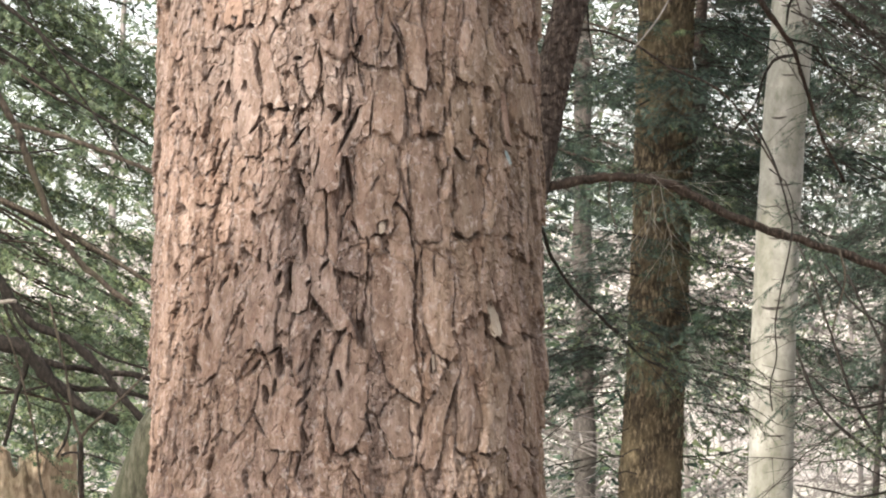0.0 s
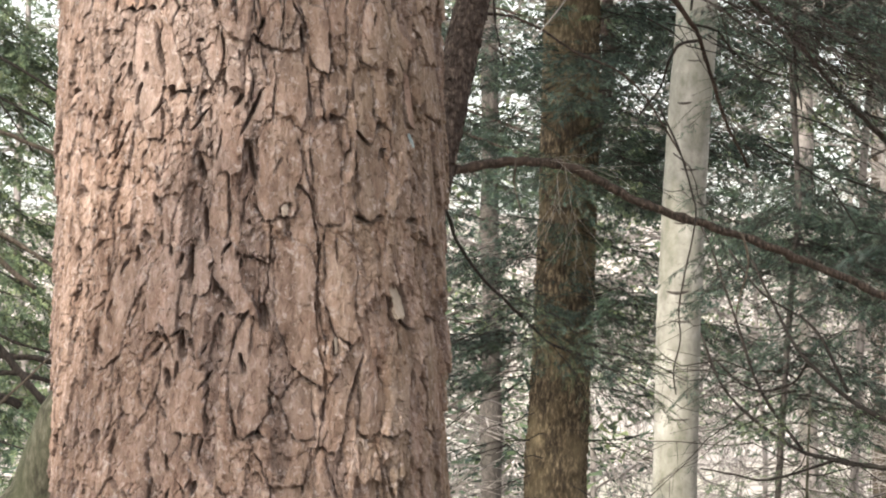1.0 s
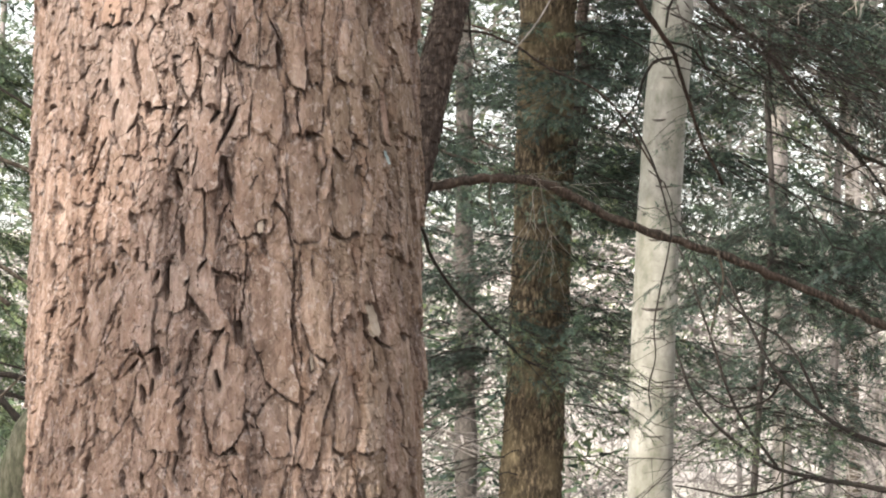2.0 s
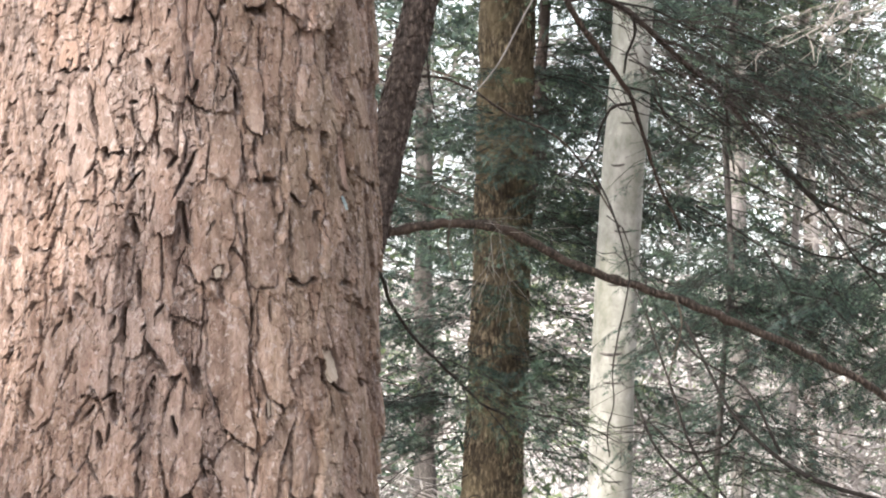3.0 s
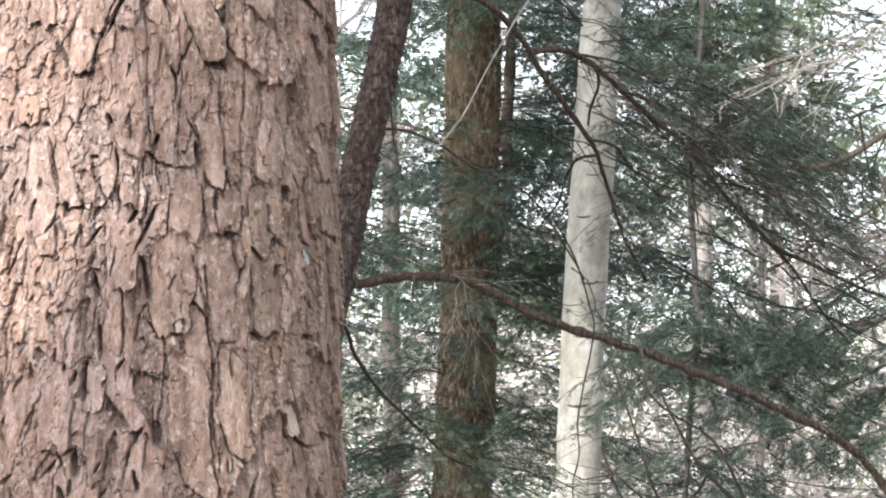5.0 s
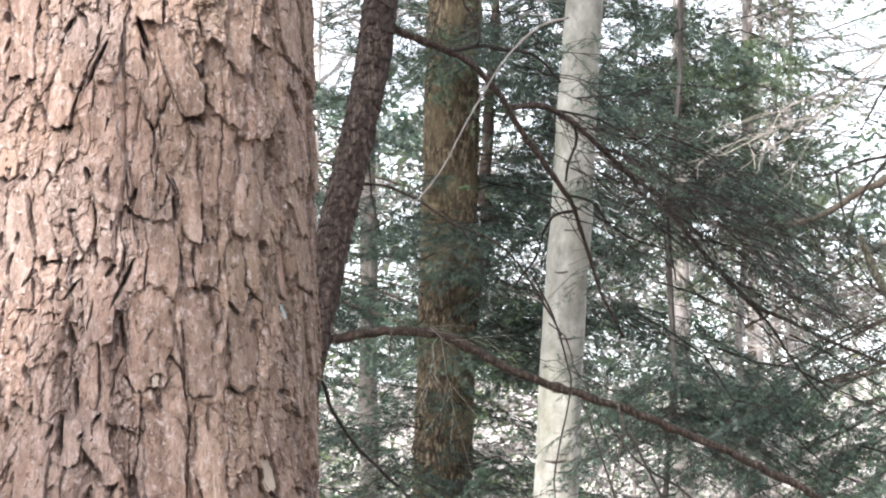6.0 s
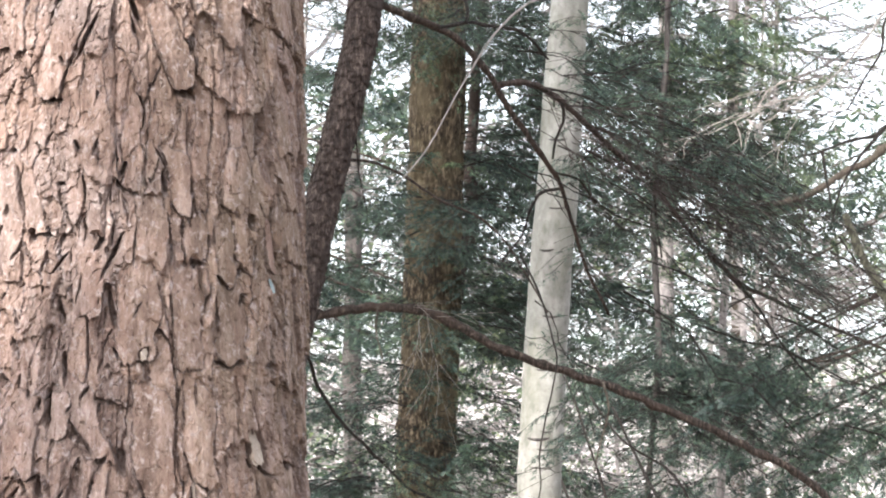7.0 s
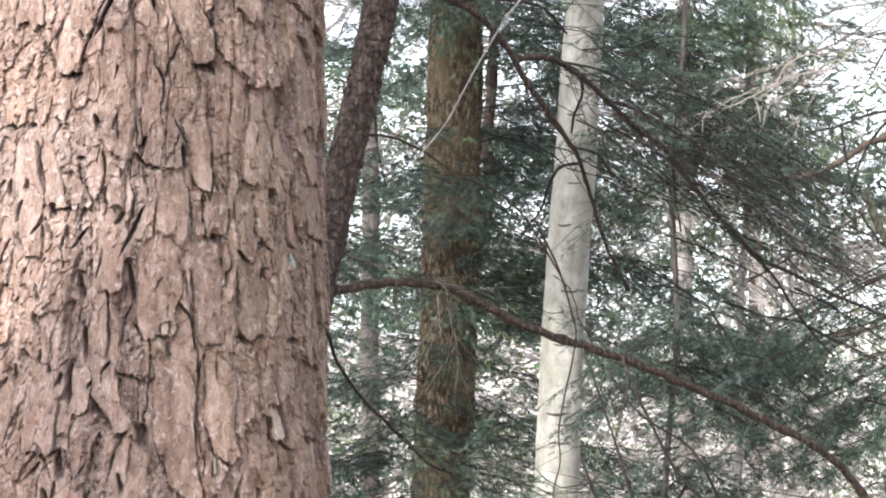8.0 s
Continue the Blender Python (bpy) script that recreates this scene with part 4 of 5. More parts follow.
def brown_hemlock():
    tree = thing("hemlock_tree", "brown hemlock with golden mossy bark and drooping boughs", "tree", (0.15, 18, height_at(0.15, 18)))
    plain_trunk(tree, [(0.11, 18, height_at(0.15, 18) - 0.2), (0.169, 18, 0.94), (0.246, 18, 2.475), (0.28, 18, 3.8), (0.318, 18, 5.46), (0.5, 18, 16)],
                0.194, MOSSY, 0.038, 0.20, 0.020, 51, 100, (0.2, 6.6), 330, 0.7)
    rng = np.random.default_rng(21)
    rows = []
    for k in range(66):
        a = rng.uniform(0, math.tau)
        z = rng.uniform(2.1, 7.5)
        x = 0.169 + (z - 0.9) * 0.033
        ln = rng.uniform(0.9, 2.2) * (0.9 if math.sin(a) < -0.4 else 1.0)
        if math.cos(a) < -0.3 and z > 3.2 and k % 3 or math.sin(a) < -0.3 and abs(math.cos(a)) < 0.75 and z > 4.4 and k % 2:
            continue
        rows.append(((x + 0.2 * math.cos(a), 18 + 0.2 * math.sin(a), z), (math.cos(a), math.sin(a), rng.uniform(-0.15, 0.25)), ln, 0.3))
    for k in range(30):
        a, z = rng.uniform(-0.75, 0.35), rng.uniform(2.3, 5.4)
        x = 0.169 + (z - 0.9) * 0.033
        rows.append(((x + 0.2 * math.cos(a), 18 + 0.2 * math.sin(a), z), (math.cos(a), math.sin(a), rng.uniform(-0.15, 0.2)), rng.uniform(0.9, 1.7), 0.3))
    for k in range(22):
        a = rng.uniform(2.6, 3.8) if k < 15 else rng.uniform(-0.5, 0.5)
        z = rng.uniform(1.1, 2.6)
        rows.append(((0.169 + 0.2 * math.cos(a), 18 + 0.2 * math.sin(a), z), (math.cos(a), math.sin(a), rng.uniform(-0.1, 0.2)), rng.uniform(0.7, 1.5), 0.3))
    crown(tree, rng, rows, [NEEDLE, TWIG], 11, 0.020, 0.0078, 0.8, 7, 1.05)
    front = []
    for k in range(36):
        a, z = rng.uniform(-2.6, -0.4), rng.choice([2.1, 2.7, 3.3, 4.4, 5.5]) + rng.normal(0, 0.18)
        front.append(((0.169 + (z - 0.9) * 0.033 + 0.2 * math.cos(a), 18 + 0.2 * math.sin(a), z), (math.cos(a), math.sin(a), 0.1), rng.uniform(0.5, 1.1), 0.4))
    for k in range(9):
        front.append(((0.30 + rng.uniform(-0.18, 0.12), 17.8, rng.uniform(5.15, 5.55)), (rng.uniform(-0.45, 0.5), -0.6, rng.uniform(-0.5, -0.1)), rng.uniform(0.5, 0.8), 0.5))
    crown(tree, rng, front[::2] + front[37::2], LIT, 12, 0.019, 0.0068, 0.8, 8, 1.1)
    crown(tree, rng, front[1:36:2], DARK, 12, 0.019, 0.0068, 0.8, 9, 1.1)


def beech():
    tree = thing("beech_tree", "smooth pale grey beech trunk with greenish algae", "tree", (0.85, 15.5, height_at(0.85, 15.5)))
    c = line_of([(0.83, 15.5, -2), (0.876, 15.5, 1.03), (0.902, 15.5, 2.006), (0.934, 15.5, 2.7), (0.98, 15.5, 3.397), (1.009, 15.5, 3.68), (1.048, 15.5, 4.39), (1.104, 15.5, 5.11), (1.5, 15.5, 14)])
    z0 = height_at(0.85, 15.5) - 0.2
    zs = np.concatenate([np.linspace(z0, 0.5, 8)[:-1], np.linspace(0.5, 5.6, 160), np.linspace(5.6, 14, 10)[1:]])
    th = np.linspace(0, math.tau, 57)[:-1]
    rad = lambda z: np.interp(z, [z0, z0 + 0.5, 1.0, 3.5, 5.1, 14], [0.22, 0.155, 0.137, 0.131, 0.117, 0.05])

    def relief(u, v):
        return 0.004 * fbm(u * 6, v * 4, 5) + 0.0035 * np.abs(vnoise(u * 3, v * 22, 9)) * (vnoise(u * 0, v * 2, 2) > 0.1), np.zeros(u.shape, np.int64)
    verts, faces, _ = trunk_surface(zs, th, c, rad, relief)
    part("trunk", mesh_of("trunk", verts, faces, [BEECH]), tree)
    for z, a, w, h in ((2.20, -1.75, 0.075, 0.020), (2.13, -1.45, 0.05, 0.012), (2.02, -1.6, 0.06, 0.012), (3.36, -1.9, 0.05, 0.014), (2.24, -1.40, 0.04, 0.010), (1.72, -1.9, 0.05, 0.008),
                       (1.42, -1.5, 0.07, 0.010), (2.62, -1.7, 0.05, 0.012), (2.95, -1.45, 0.06, 0.014), (3.62, -1.6, 0.05, 0.010), (4.05, -1.75, 0.06, 0.014)):
        cx, cy = c(np.array([z]))
        rr = float(rad(np.array([z]))[0])
        vs, fs = [], []
        for i in range(13):
            t = i / 12 * 2 - 1
            ang = a + t * w / rr
            thick = h * math.sqrt(max(0.0, 1 - t * t)) * 0.5
            droop = -0.35 * h * (1 - t * t) * 2
            for up, out in ((thick, 0.001), (thick * 0.3, 0.006), (-thick * 0.3, 0.006), (-thick, 0.001)):
                vs.append((float(cx[0]) + (rr + out) * math.cos(ang), float(cy[0]) + (rr + out) * math.sin(ang), z + up + droop))
        for i in range(12):
            for j in range(3):
                fs.append((i * 4 + j, i * 4 + 4 + j, i * 4 + 5 + j, i * 4 + 1 + j))
        part("branch_scar", mesh_of("branch_scar", vs, fs, [DUSKY]), tree, "dark lens-shaped bark scar")


def side_hemlock(x, y, r, targets, mats, seed, label, full=1.0, long=0.016, wide=0.0045, needles=16, coarse=1.0):
    """A hemlock whose boughs reach from its trunk to the given places: (x, y, z, length, leafy)."""
    gz = height_at(x, y)
    tree = thing("hemlock_tree", label, "tree", (x, y, gz))
    plain_trunk(tree, [(x, y, gz - 0.2), (x + 0.05, y, 2), (x + 0.1, y, 15)], r, MOSSY, 0.06, 0.16, 0.012, seed, 48, (0.1, 6), 100)
    rng = np.random.default_rng(seed)
    rows = []
    for tx, ty, tz, ln, leafy in targets:
        end = np.array([tx, ty, tz])
        start = np.array([x, y, tz + rng.uniform(0.2, 0.6) * abs(tx - x)])
        way = end - start
        dist = np.linalg.norm(way)
        o = end - way / dist * min(ln, dist)
        rows.append((o, way + np.array([0, 0, 0.10 * dist]), ln, 0.2, leafy))
        if dist > ln:
            pts = [start, start * 0.55 + o * 0.45 + np.array([0, 0, 0.06]), o, o + (end - o) * 0.3 + np.array([0, 0, 0.02])]
            part("limb", tube_mesh("limb", [tuple(p) for p in pts], 0.004 + 0.0025 * dist, 0.004, LIMB, 6, 0.2, seed + len(rows), 3), tree)
    crown(tree, rng, rows, mats, needles, long, wide, full, seed, coarse)


brown_hemlock()
beech()


def scatter(seed, n, x, y, z, length, leafy=1.0):
    rng = np.random.default_rng(seed)
    return [(rng.uniform(*x), rng.uniform(*y), rng.uniform(*z), rng.uniform(*length), leafy) for _ in range(n)]


def young_hemlock(x, y, r, count, low, high, reach, seed, label, mats, squeeze=1.0, bare=0.15, long=0.024, wide=0.0085, needles=13, full=1.0, coarse=1.0, bark=None, tiers=None):
    """A young hemlock with boughs all round; squeeze shortens those on its -x side, where the beech stands."""
    gz = height_at(x, y)
    tree = thing("hemlock_tree", label, "tree", (x, y, gz))
    plain_trunk(tree, [(x - 0.22, y, gz - 0.2), (x - 0.06, y, 1.9), (x, y, 2.6), (x - 0.03, y, 3.3), (x + 0.05, y, 4.2), (x + 0.12, y, high + 2)], r, bark or GREYBARK, 0.04, 0.1, 0.006, seed, 40, (0.1, 5.5), 150)
    rng = np.random.default_rng(seed)
    rows = []
    for k in range(count):
        a = rng.uniform(0, math.tau)
        z = rng.uniform(*(tiers[k % len(tiers)] if tiers else (low, high)))
        ln = reach * rng.uniform(0.6, 1.1) * (squeeze if math.cos(a) < -0.2 else 1.0)
        rows.append(((x + 0.03 * (z - 2) * 0.3, y, z), (math.cos(a), math.sin(a), rng.uniform(-0.35, 0.15)), ln, 0.28, 0.06 if rng.random() < bare else 1.0))
    for k in range(16):
        a, z = rng.uniform(-2.6, -0.5), rng.uniform(*(tiers[k % len(tiers)] if tiers else (low, low + 2.4)))
        rows.append(((x, y, z), (math.cos(a), math.sin(a), rng.uniform(-0.2, 0.1)), rng.uniform(0.35, 0.7), 0.3))
    crown(tree, rng, rows, mats, needles, long, wide, full, seed, coarse)


def seedling(x, y, top, seed):
    gz = height_at(x, y)
    tree = thing("hemlock_seedling", "small hemlock seedling with bright yellow-green sprays", "sapling", (x, y, gz))
    part("trunk", tube_mesh("trunk", [(x, y, gz - 0.1), (x + 0.03, y, 0.4), (x, y, 1.0), (x + 0.02, y, top)], 0.016, 0.004, LEANER, 8, 0.15, seed), tree)
    rng = np.random.default_rng(seed)
    rows = []
    for k in range(24):
        a, z = rng.uniform(0, math.tau), rng.uniform(0.5, top)
        rows.append(((x, y, z), (math.cos(a), math.sin(a), rng.uniform(-0.1, 0.3)), rng.uniform(0.25, 0.6), 0.3))
    crown(tree, rng, rows, LIT, 14, 0.017, 0.005, 0.9, seed)


def dead_branches(tree_name, x, y, z, turn, length, count, seed, label):
    """The bare dead lower branches of a hemlock, as one thing of fine dark twigs at its trunk."""
    rng = np.random.default_rng(seed)
    bs = []
    for k in range(count):
        a = rng.uniform(*turn)
        bs.append(bough(rng, (x, y, rng.uniform(*z)), (math.cos(a), math.sin(a), rng.uniform(-0.35, 0.25)), rng.uniform(*length), rng.uniform(0.0, 0.4), 0.42, 0.42, 0.04))
    part("dead_branch", foliage_mesh("dead_branch", bs, DARK, 10, 0.014, 0.004, seed), bpy.data.objects[tree_name], label, "stuff")


seedling(1.30, 12.0, 1.55, 83)
young_hemlock(1.42, 13.4, 0.012, 100, 1.35, 5.6, 1.35, 61, "young hemlock with dense dark blue-green boughs", DARK, 0.55, 0.22, 0.0145, 0.0044, 13, coarse=0.78, bark=DUSKY,
              tiers=[(2.28, 2.78), (3.35, 3.85), (2.35, 2.70), (3.4, 4.1), (4.1, 5.6), (2.2, 2.6), (3.5, 4.0), (1.5, 2.2)])
dead_branches("hemlock_tree.002", 1.42, 13.4, (1.0, 2.5), (-2.9, 0.4), (0.7, 1.5), 34, 301, "fine dark dead twigs")
dead_branches("hemlock_tree.001", 0.20, 17.9, (0.8, 4.2), (-1.2, 0.6), (0.9, 1.8), 26, 302, "fine dark dead twigs")
dead_branches("hemlock_tree.001", 0.15, 17.9, (0.8, 3.6), (2.6, 4.2), (0.9, 1.7), 14, 303, "fine dark dead twigs")
side_hemlock(4.6, 13.0, 0.18, scatter(74, 22, (1.3, 2.4), (11.5, 12.8), (1.85, 2.5), (0.7, 1.1)) + scatter(73, 8, (1.9, 2.7), (11.5, 14), (3.3, 4.7), (0.7, 1.2), 0.7), DARK, 67, "hemlock with thin blue-green boughs", 0.9, 0.018, 0.006, 14)
young_hemlock(1.30, 20.2, 0.085, 66, 3.1, 8.0, 2.1, 69, "hemlock behind the beech with wide green boughs", DARK, 1.0, 0.1, 0.036, 0.014, 8, 0.8, 1.5)
side_hemlock(6.6, 24.0, 0.22, scatter(62, 11, (1.2, 3.0), (22, 26), (1.5, 3.2), (1.4, 2.4)), DARK, 62, "hemlock behind with dark green boughs", 0.6, 0.05, 0.02, 8, 2.0)
side_hemlock(-2.4, 27.0, 0.2, scatter(63, 38, (-2.4, 2.6), (24, 29), (2.8, 8.5), (1.5, 2.6)) + scatter(163, 16, (-0.9, 1.7), (24, 28), (1.9, 4.6), (1.3, 2.2)), DARK, 63, "hemlock in the distance with grey-green boughs", 0.6, 0.05, 0.02, 8, 2.0)
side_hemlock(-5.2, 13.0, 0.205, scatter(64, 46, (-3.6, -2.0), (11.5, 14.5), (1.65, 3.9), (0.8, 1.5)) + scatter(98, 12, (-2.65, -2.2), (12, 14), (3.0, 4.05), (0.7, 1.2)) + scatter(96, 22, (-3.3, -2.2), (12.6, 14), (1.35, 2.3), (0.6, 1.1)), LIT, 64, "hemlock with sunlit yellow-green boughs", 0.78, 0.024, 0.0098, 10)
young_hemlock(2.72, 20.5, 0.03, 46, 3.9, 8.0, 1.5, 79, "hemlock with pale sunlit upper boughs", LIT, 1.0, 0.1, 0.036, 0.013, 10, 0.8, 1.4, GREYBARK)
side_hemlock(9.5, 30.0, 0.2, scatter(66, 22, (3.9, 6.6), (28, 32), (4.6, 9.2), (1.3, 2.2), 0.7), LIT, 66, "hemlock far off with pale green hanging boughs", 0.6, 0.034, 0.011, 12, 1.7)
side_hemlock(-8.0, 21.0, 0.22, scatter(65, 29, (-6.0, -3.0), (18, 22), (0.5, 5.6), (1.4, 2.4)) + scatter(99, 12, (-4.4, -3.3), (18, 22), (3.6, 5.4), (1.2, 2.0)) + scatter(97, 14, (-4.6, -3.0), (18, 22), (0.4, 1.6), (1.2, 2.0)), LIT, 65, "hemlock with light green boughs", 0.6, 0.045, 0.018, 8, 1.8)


# ---- unseen canopy added round and behind the path to shade it ----
GAPS = [(-0.70, 3.6, 2.15, 1.7), (0.90, 15.4, 1.9, 0.95), (1.8, 11.0, 3.5, 0.6), (-2.8, 13.0, 3.0, 1.9)]


def in_gap(origin, way):
    """Whether a bough would close one of the sunny gaps: over the great trunk, and over the foot of the beech."""
    s = np.array(SUN_DIR)
    for gx, gy, gz, r in GAPS:
        p = origin + way * np.linspace(0, 1, 9)[:, None] - np.array([gx, gy, gz])
        if np.linalg.norm(p - (p @ s)[:, None] * s, axis=1).min() < r:
            return True
    return False


def canopy_hemlock(x, y, low, high, spread, count, seed, extra=()):
    gz = height_at(x, y)
    tree = thing("hemlock_tree", "tall unseen hemlock with a dense spreading crown, added for its shade", "tree", (x, y, gz), "shading hemlocks")
    plain_trunk(tree, [(x, y, gz - 0.2), (x, y, 3), (x, y, high + 0.5)], 0.2, MOSSY, 0.08, 0.2, 0.012, seed, 32, (0.1, 6), 40)
    rng = np.random.default_rng(seed)
    bs = []
    for k in range(count):
        a, f = rng.uniform(0, math.tau), rng.random()
        z = low + (high - low) * f
        o, w = np.array([x, y, z]), np.array([math.cos(a), math.sin(a), 0.0])
        if in_gap(o, w * spread):
            continue
        bs.append(bough(rng, (x, y, z), (math.cos(a), math.sin(a), rng.uniform(-0.1, 0.3)), spread * (1.05 - 0.7 * f) * rng.uniform(0.7, 1.1), 0.2, 0.35, 0.4, 1.0, 3.2))
    if extra:
        for ox, oy, oz in extra:
            bs.append(bough(rng, (ox + 0.5, oy - 0.1, oz + 0.1), (-1, 0.3, -0.2), 0.6, 0.1, 1.2 if oz > 5.6 else 0.40, 0.4, 1.0, 1.4))
        tip = [tuple(np.array(extra[k]) + np.array([0.35, -0.08, 0.04])) for k in (-3, len(extra) // 2 - 1, 0)]
        pts = [(x, y, tip[0][2] - 0.4), ((x + tip[0][0]) / 2, (y + tip[0][1]) / 2, tip[0][2] - 0.2)] + tip
        part("limb", tube_mesh("limb", pts, 0.05, 0.02, LIMB, 8, 0.2, seed), tree)
    part("crown", foliage_mesh("crown", bs, DARK, 8, 0.11, 0.05, seed), tree, "dense dark green hemlock boughs", "stuff")


# added boughs out of view, set in the sun's way to shape the shade
low_shade_limb = [(-2.65, -0.14, 6.30), (-2.53, -0.14, 6.05), (-2.75, -0.14, 5.88), (-2.65, -0.14, 5.70), (-2.95, -0.14, 5.52), (-2.45, -0.14, 6.40), (-3.40, -0.14, 5.42), (-3.55, -0.14, 5.30)]
high_shade_limb = [(-3.2, 9.8, 8.8 + 0.25 * k) for k in range(9)]
for k, (cx, cy, low, high, spread, count) in enumerate([(-6.3, -1.9, 6.5, 13.0, 3.8, 46), (-4.6, 3.2, 6.0, 15.0, 3.6, 46), (-8.0, 8.0, 6.0, 16.0, 3.8, 46), (-1.0, -5.5, 5.0, 13.0, 3.4, 40), (-10.5, -0.5, 7.0, 16.0, 3.8, 40), (-4.6, 10.5, 9.3, 14.5, 3.2, 100),
                                                        (4.4, 10.5, 7.5, 14.0, 4.8, 32), (6.2, 17.0, 8.5, 16.0, 5.2, 32)]):
    canopy_hemlock(cx, cy, low, high, spread, count, 200 + k, low_shade_limb if k == 0 else high_shade_limb if k == 5 else ())


stump = thing("broken_stump", "tall broken tan-brown stump behind hemlock sprays", "stump", (-3.47, 14.6, height_at(-3.47, 14.6)))


def broken_stump():
    """A hollow snapped trunk: outer shell up to a jagged rim, then down the inside."""
    base = height_at(-3.47, 14.6) - 0.2
    th = np.linspace(0, math.tau, 97)[:-1]
    zs = np.linspace(base, 1.30, 100)
    rad = lambda z: np.interp(z, [-1.5, -0.4, 1.30], [0.34, 0.26, 0.225])
    verts, faces, _ = trunk_surface(zs, th, line_of([(-3.47, 14.6, -2), (-3.47, 14.6, 2)]), rad, lambda u, v: bark_relief(u, v, 0.035, 0.5, 0.022, 77))
    a = np.arctan2(verts[:, 1] - 14.6, verts[:, 0] + 3.47)
    rim = 0.10 * vnoise(a * 2.2 + 20, a * 0, 3) * 2 + 0.16 * vnoise(a * 7 + 40, a * 0, 4) + 0.06 * vnoise(a * 17 + 90, a * 0, 5)
    share = np.clip((verts[:, 2] - 0.7) / 0.6, 0, 1)
    verts[:, 2] += rim * share
    n = len(th)
    top = verts[-n:]
    inside = top * np.array([0.8, 0.8, 1]) + np.array([-3.47 * 0.2, 14.6 * 0.2, -0.03])
    floor = top * np.array([0.7, 0.7, 0]) + np.array([-3.47 * 0.3, 14.6 * 0.3, 0.8])
    k = len(verts)
    i = np.arange(n)
    ring = lambda p, q: np.stack([p + i, p + (i + 1) % n, q + (i + 1) % n, q + i], -1)
    faces = np.concatenate([faces, ring(k - n, k), ring(k, k + n)])
    part("trunk", mesh_of("trunk", np.concatenate([verts, inside, floor]), faces, [WOOD]), stump)


broken_stump()


# dead tree beside the path and the sapling in front of it
dead = thing("dead_tree", "dead hemlock with bare broken dark limbs", "tree", (-2.35, 6.7, height_at(-2.35, 6.7)))
part("trunk", tube_mesh("trunk", [(-2.35, 6.7, height_at(-2.35, 6.7) - 0.1), (-2.33, 6.7, 1.2), (-2.36, 6.7, 2.6), (-2.3, 6.72, 5)], 0.13, 0.06, CHERRY, 16, 0.15, 3), dead)
low = limb("limb", dead, [(-2.450, 6.60, 2.185), (-1.766, 6.60, 2.045), (-1.704, 6.60, 1.969), (-1.641, 6.60, 1.879), (-1.579, 6.60, 1.811), (-1.487, 6.60, 1.773), (-1.395, 6.60, 1.691), (-1.341, 6.60, 1.623), (-1.275, 6.60, 1.549), (-1.166, 6.60, 1.445)], 0.0134, 0.0089, TWIG)
thick = limb("limb", dead, [(-2.489, 6.80, 2.045), (-1.911, 6.80, 1.841), (-1.752, 6.80, 1.779), (-1.657, 6.80, 1.748), (-1.578, 6.80, 1.670), (-1.499, 6.80, 1.601), (-1.396, 6.80, 1.552)], 0.0275, 0.0115, TWIG)
limb("twig", thick, [(-1.641, 6.80, 1.732), (-1.656, 6.80, 1.670), (-1.672, 6.80, 1.624), (-1.687, 6.80, 1.562), (-1.704, 6.80, 1.485)], 0.0084, 0.0054)
limb("twig", thick, [(-1.665, 6.90, 1.734), (-1.554, 6.90, 1.703), (-1.426, 6.90, 1.687), (-1.331, 6.90, 1.675), (-1.220, 6.90, 1.640)], 0.0093, 0.0078)
limb("twig", thick, [(-1.594, 6.80, 1.686), (-1.570, 6.80, 1.639), (-1.526, 6.80, 1.562), (-1.537, 6.80, 1.500), (-1.560, 6.80, 1.454)], 0.0061, 0.0031)
limb("twig", thick, [(-1.569, 6.90, 1.640), (-1.505, 6.90, 1.640), (-1.426, 6.90, 1.640), (-1.334, 6.90, 1.620), (-1.219, 6.90, 1.578)], 0.0078, 0.0062)
tanl = limb("limb", dead, [(-2.426, 6.50, 2.798), (-1.962, 6.50, 2.656), (-1.715, 6.50, 2.488), (-1.661, 6.50, 2.412), (-1.615, 6.50, 2.337), (-1.560, 6.50, 2.202), (-1.514, 6.50, 2.083), (-1.452, 6.50, 1.993), (-1.376, 6.50, 1.919), (-1.293, 6.50, 1.859)], 0.0117, 0.0066, TANLIMB, "tan bare limb")
limb("twig", tanl, [(-1.615, 6.50, 2.337), (-1.531, 6.50, 2.314), (-1.425, 6.50, 2.284), (-1.335, 6.50, 2.246), (-1.259, 6.50, 2.216), (-1.139, 6.50, 2.156)], 0.0066, 0.0051, TANLIMB)
limb("limb", dead, [(-2.454, 6.60, 2.384), (-1.768, 6.60, 2.174), (-1.675, 6.60, 2.144), (-1.552, 6.60, 2.090), (-1.444, 6.60, 2.029), (-1.352, 6.60, 1.976), (-1.283, 6.60, 1.931), (-1.184, 6.60, 1.878)], 0.0089, 0.0045, TANLIMB)
limb("limb", dead, [(-2.468, 6.60, 3.080), (-1.776, 6.60, 2.732), (-1.667, 6.60, 2.669), (-1.589, 6.60, 2.607), (-1.496, 6.60, 2.530), (-1.372, 6.60, 2.453), (-1.272, 6.60, 2.392), (-1.173, 6.60, 2.330)], 0.0059, 0.0030, TWIG)
fine = limb("limb", dead, [(-2.465, 6.60, 2.925), (-1.774, 6.60, 2.609), (-1.681, 6.60, 2.555), (-1.556, 6.60, 2.470), (-1.448, 6.60, 2.393), (-1.279, 6.60, 2.293)], 0.0059, 0.0030, TWIG)
limb("twig", fine, [(-1.813, 6.50, 2.973), (-1.628, 6.50, 2.758), (-1.589, 6.50, 2.668), (-1.534, 6.50, 2.554), (-1.457, 6.50, 2.441), (-1.365, 6.50, 2.306), (-1.304, 6.50, 2.216)], 0.0044, 0.0022)
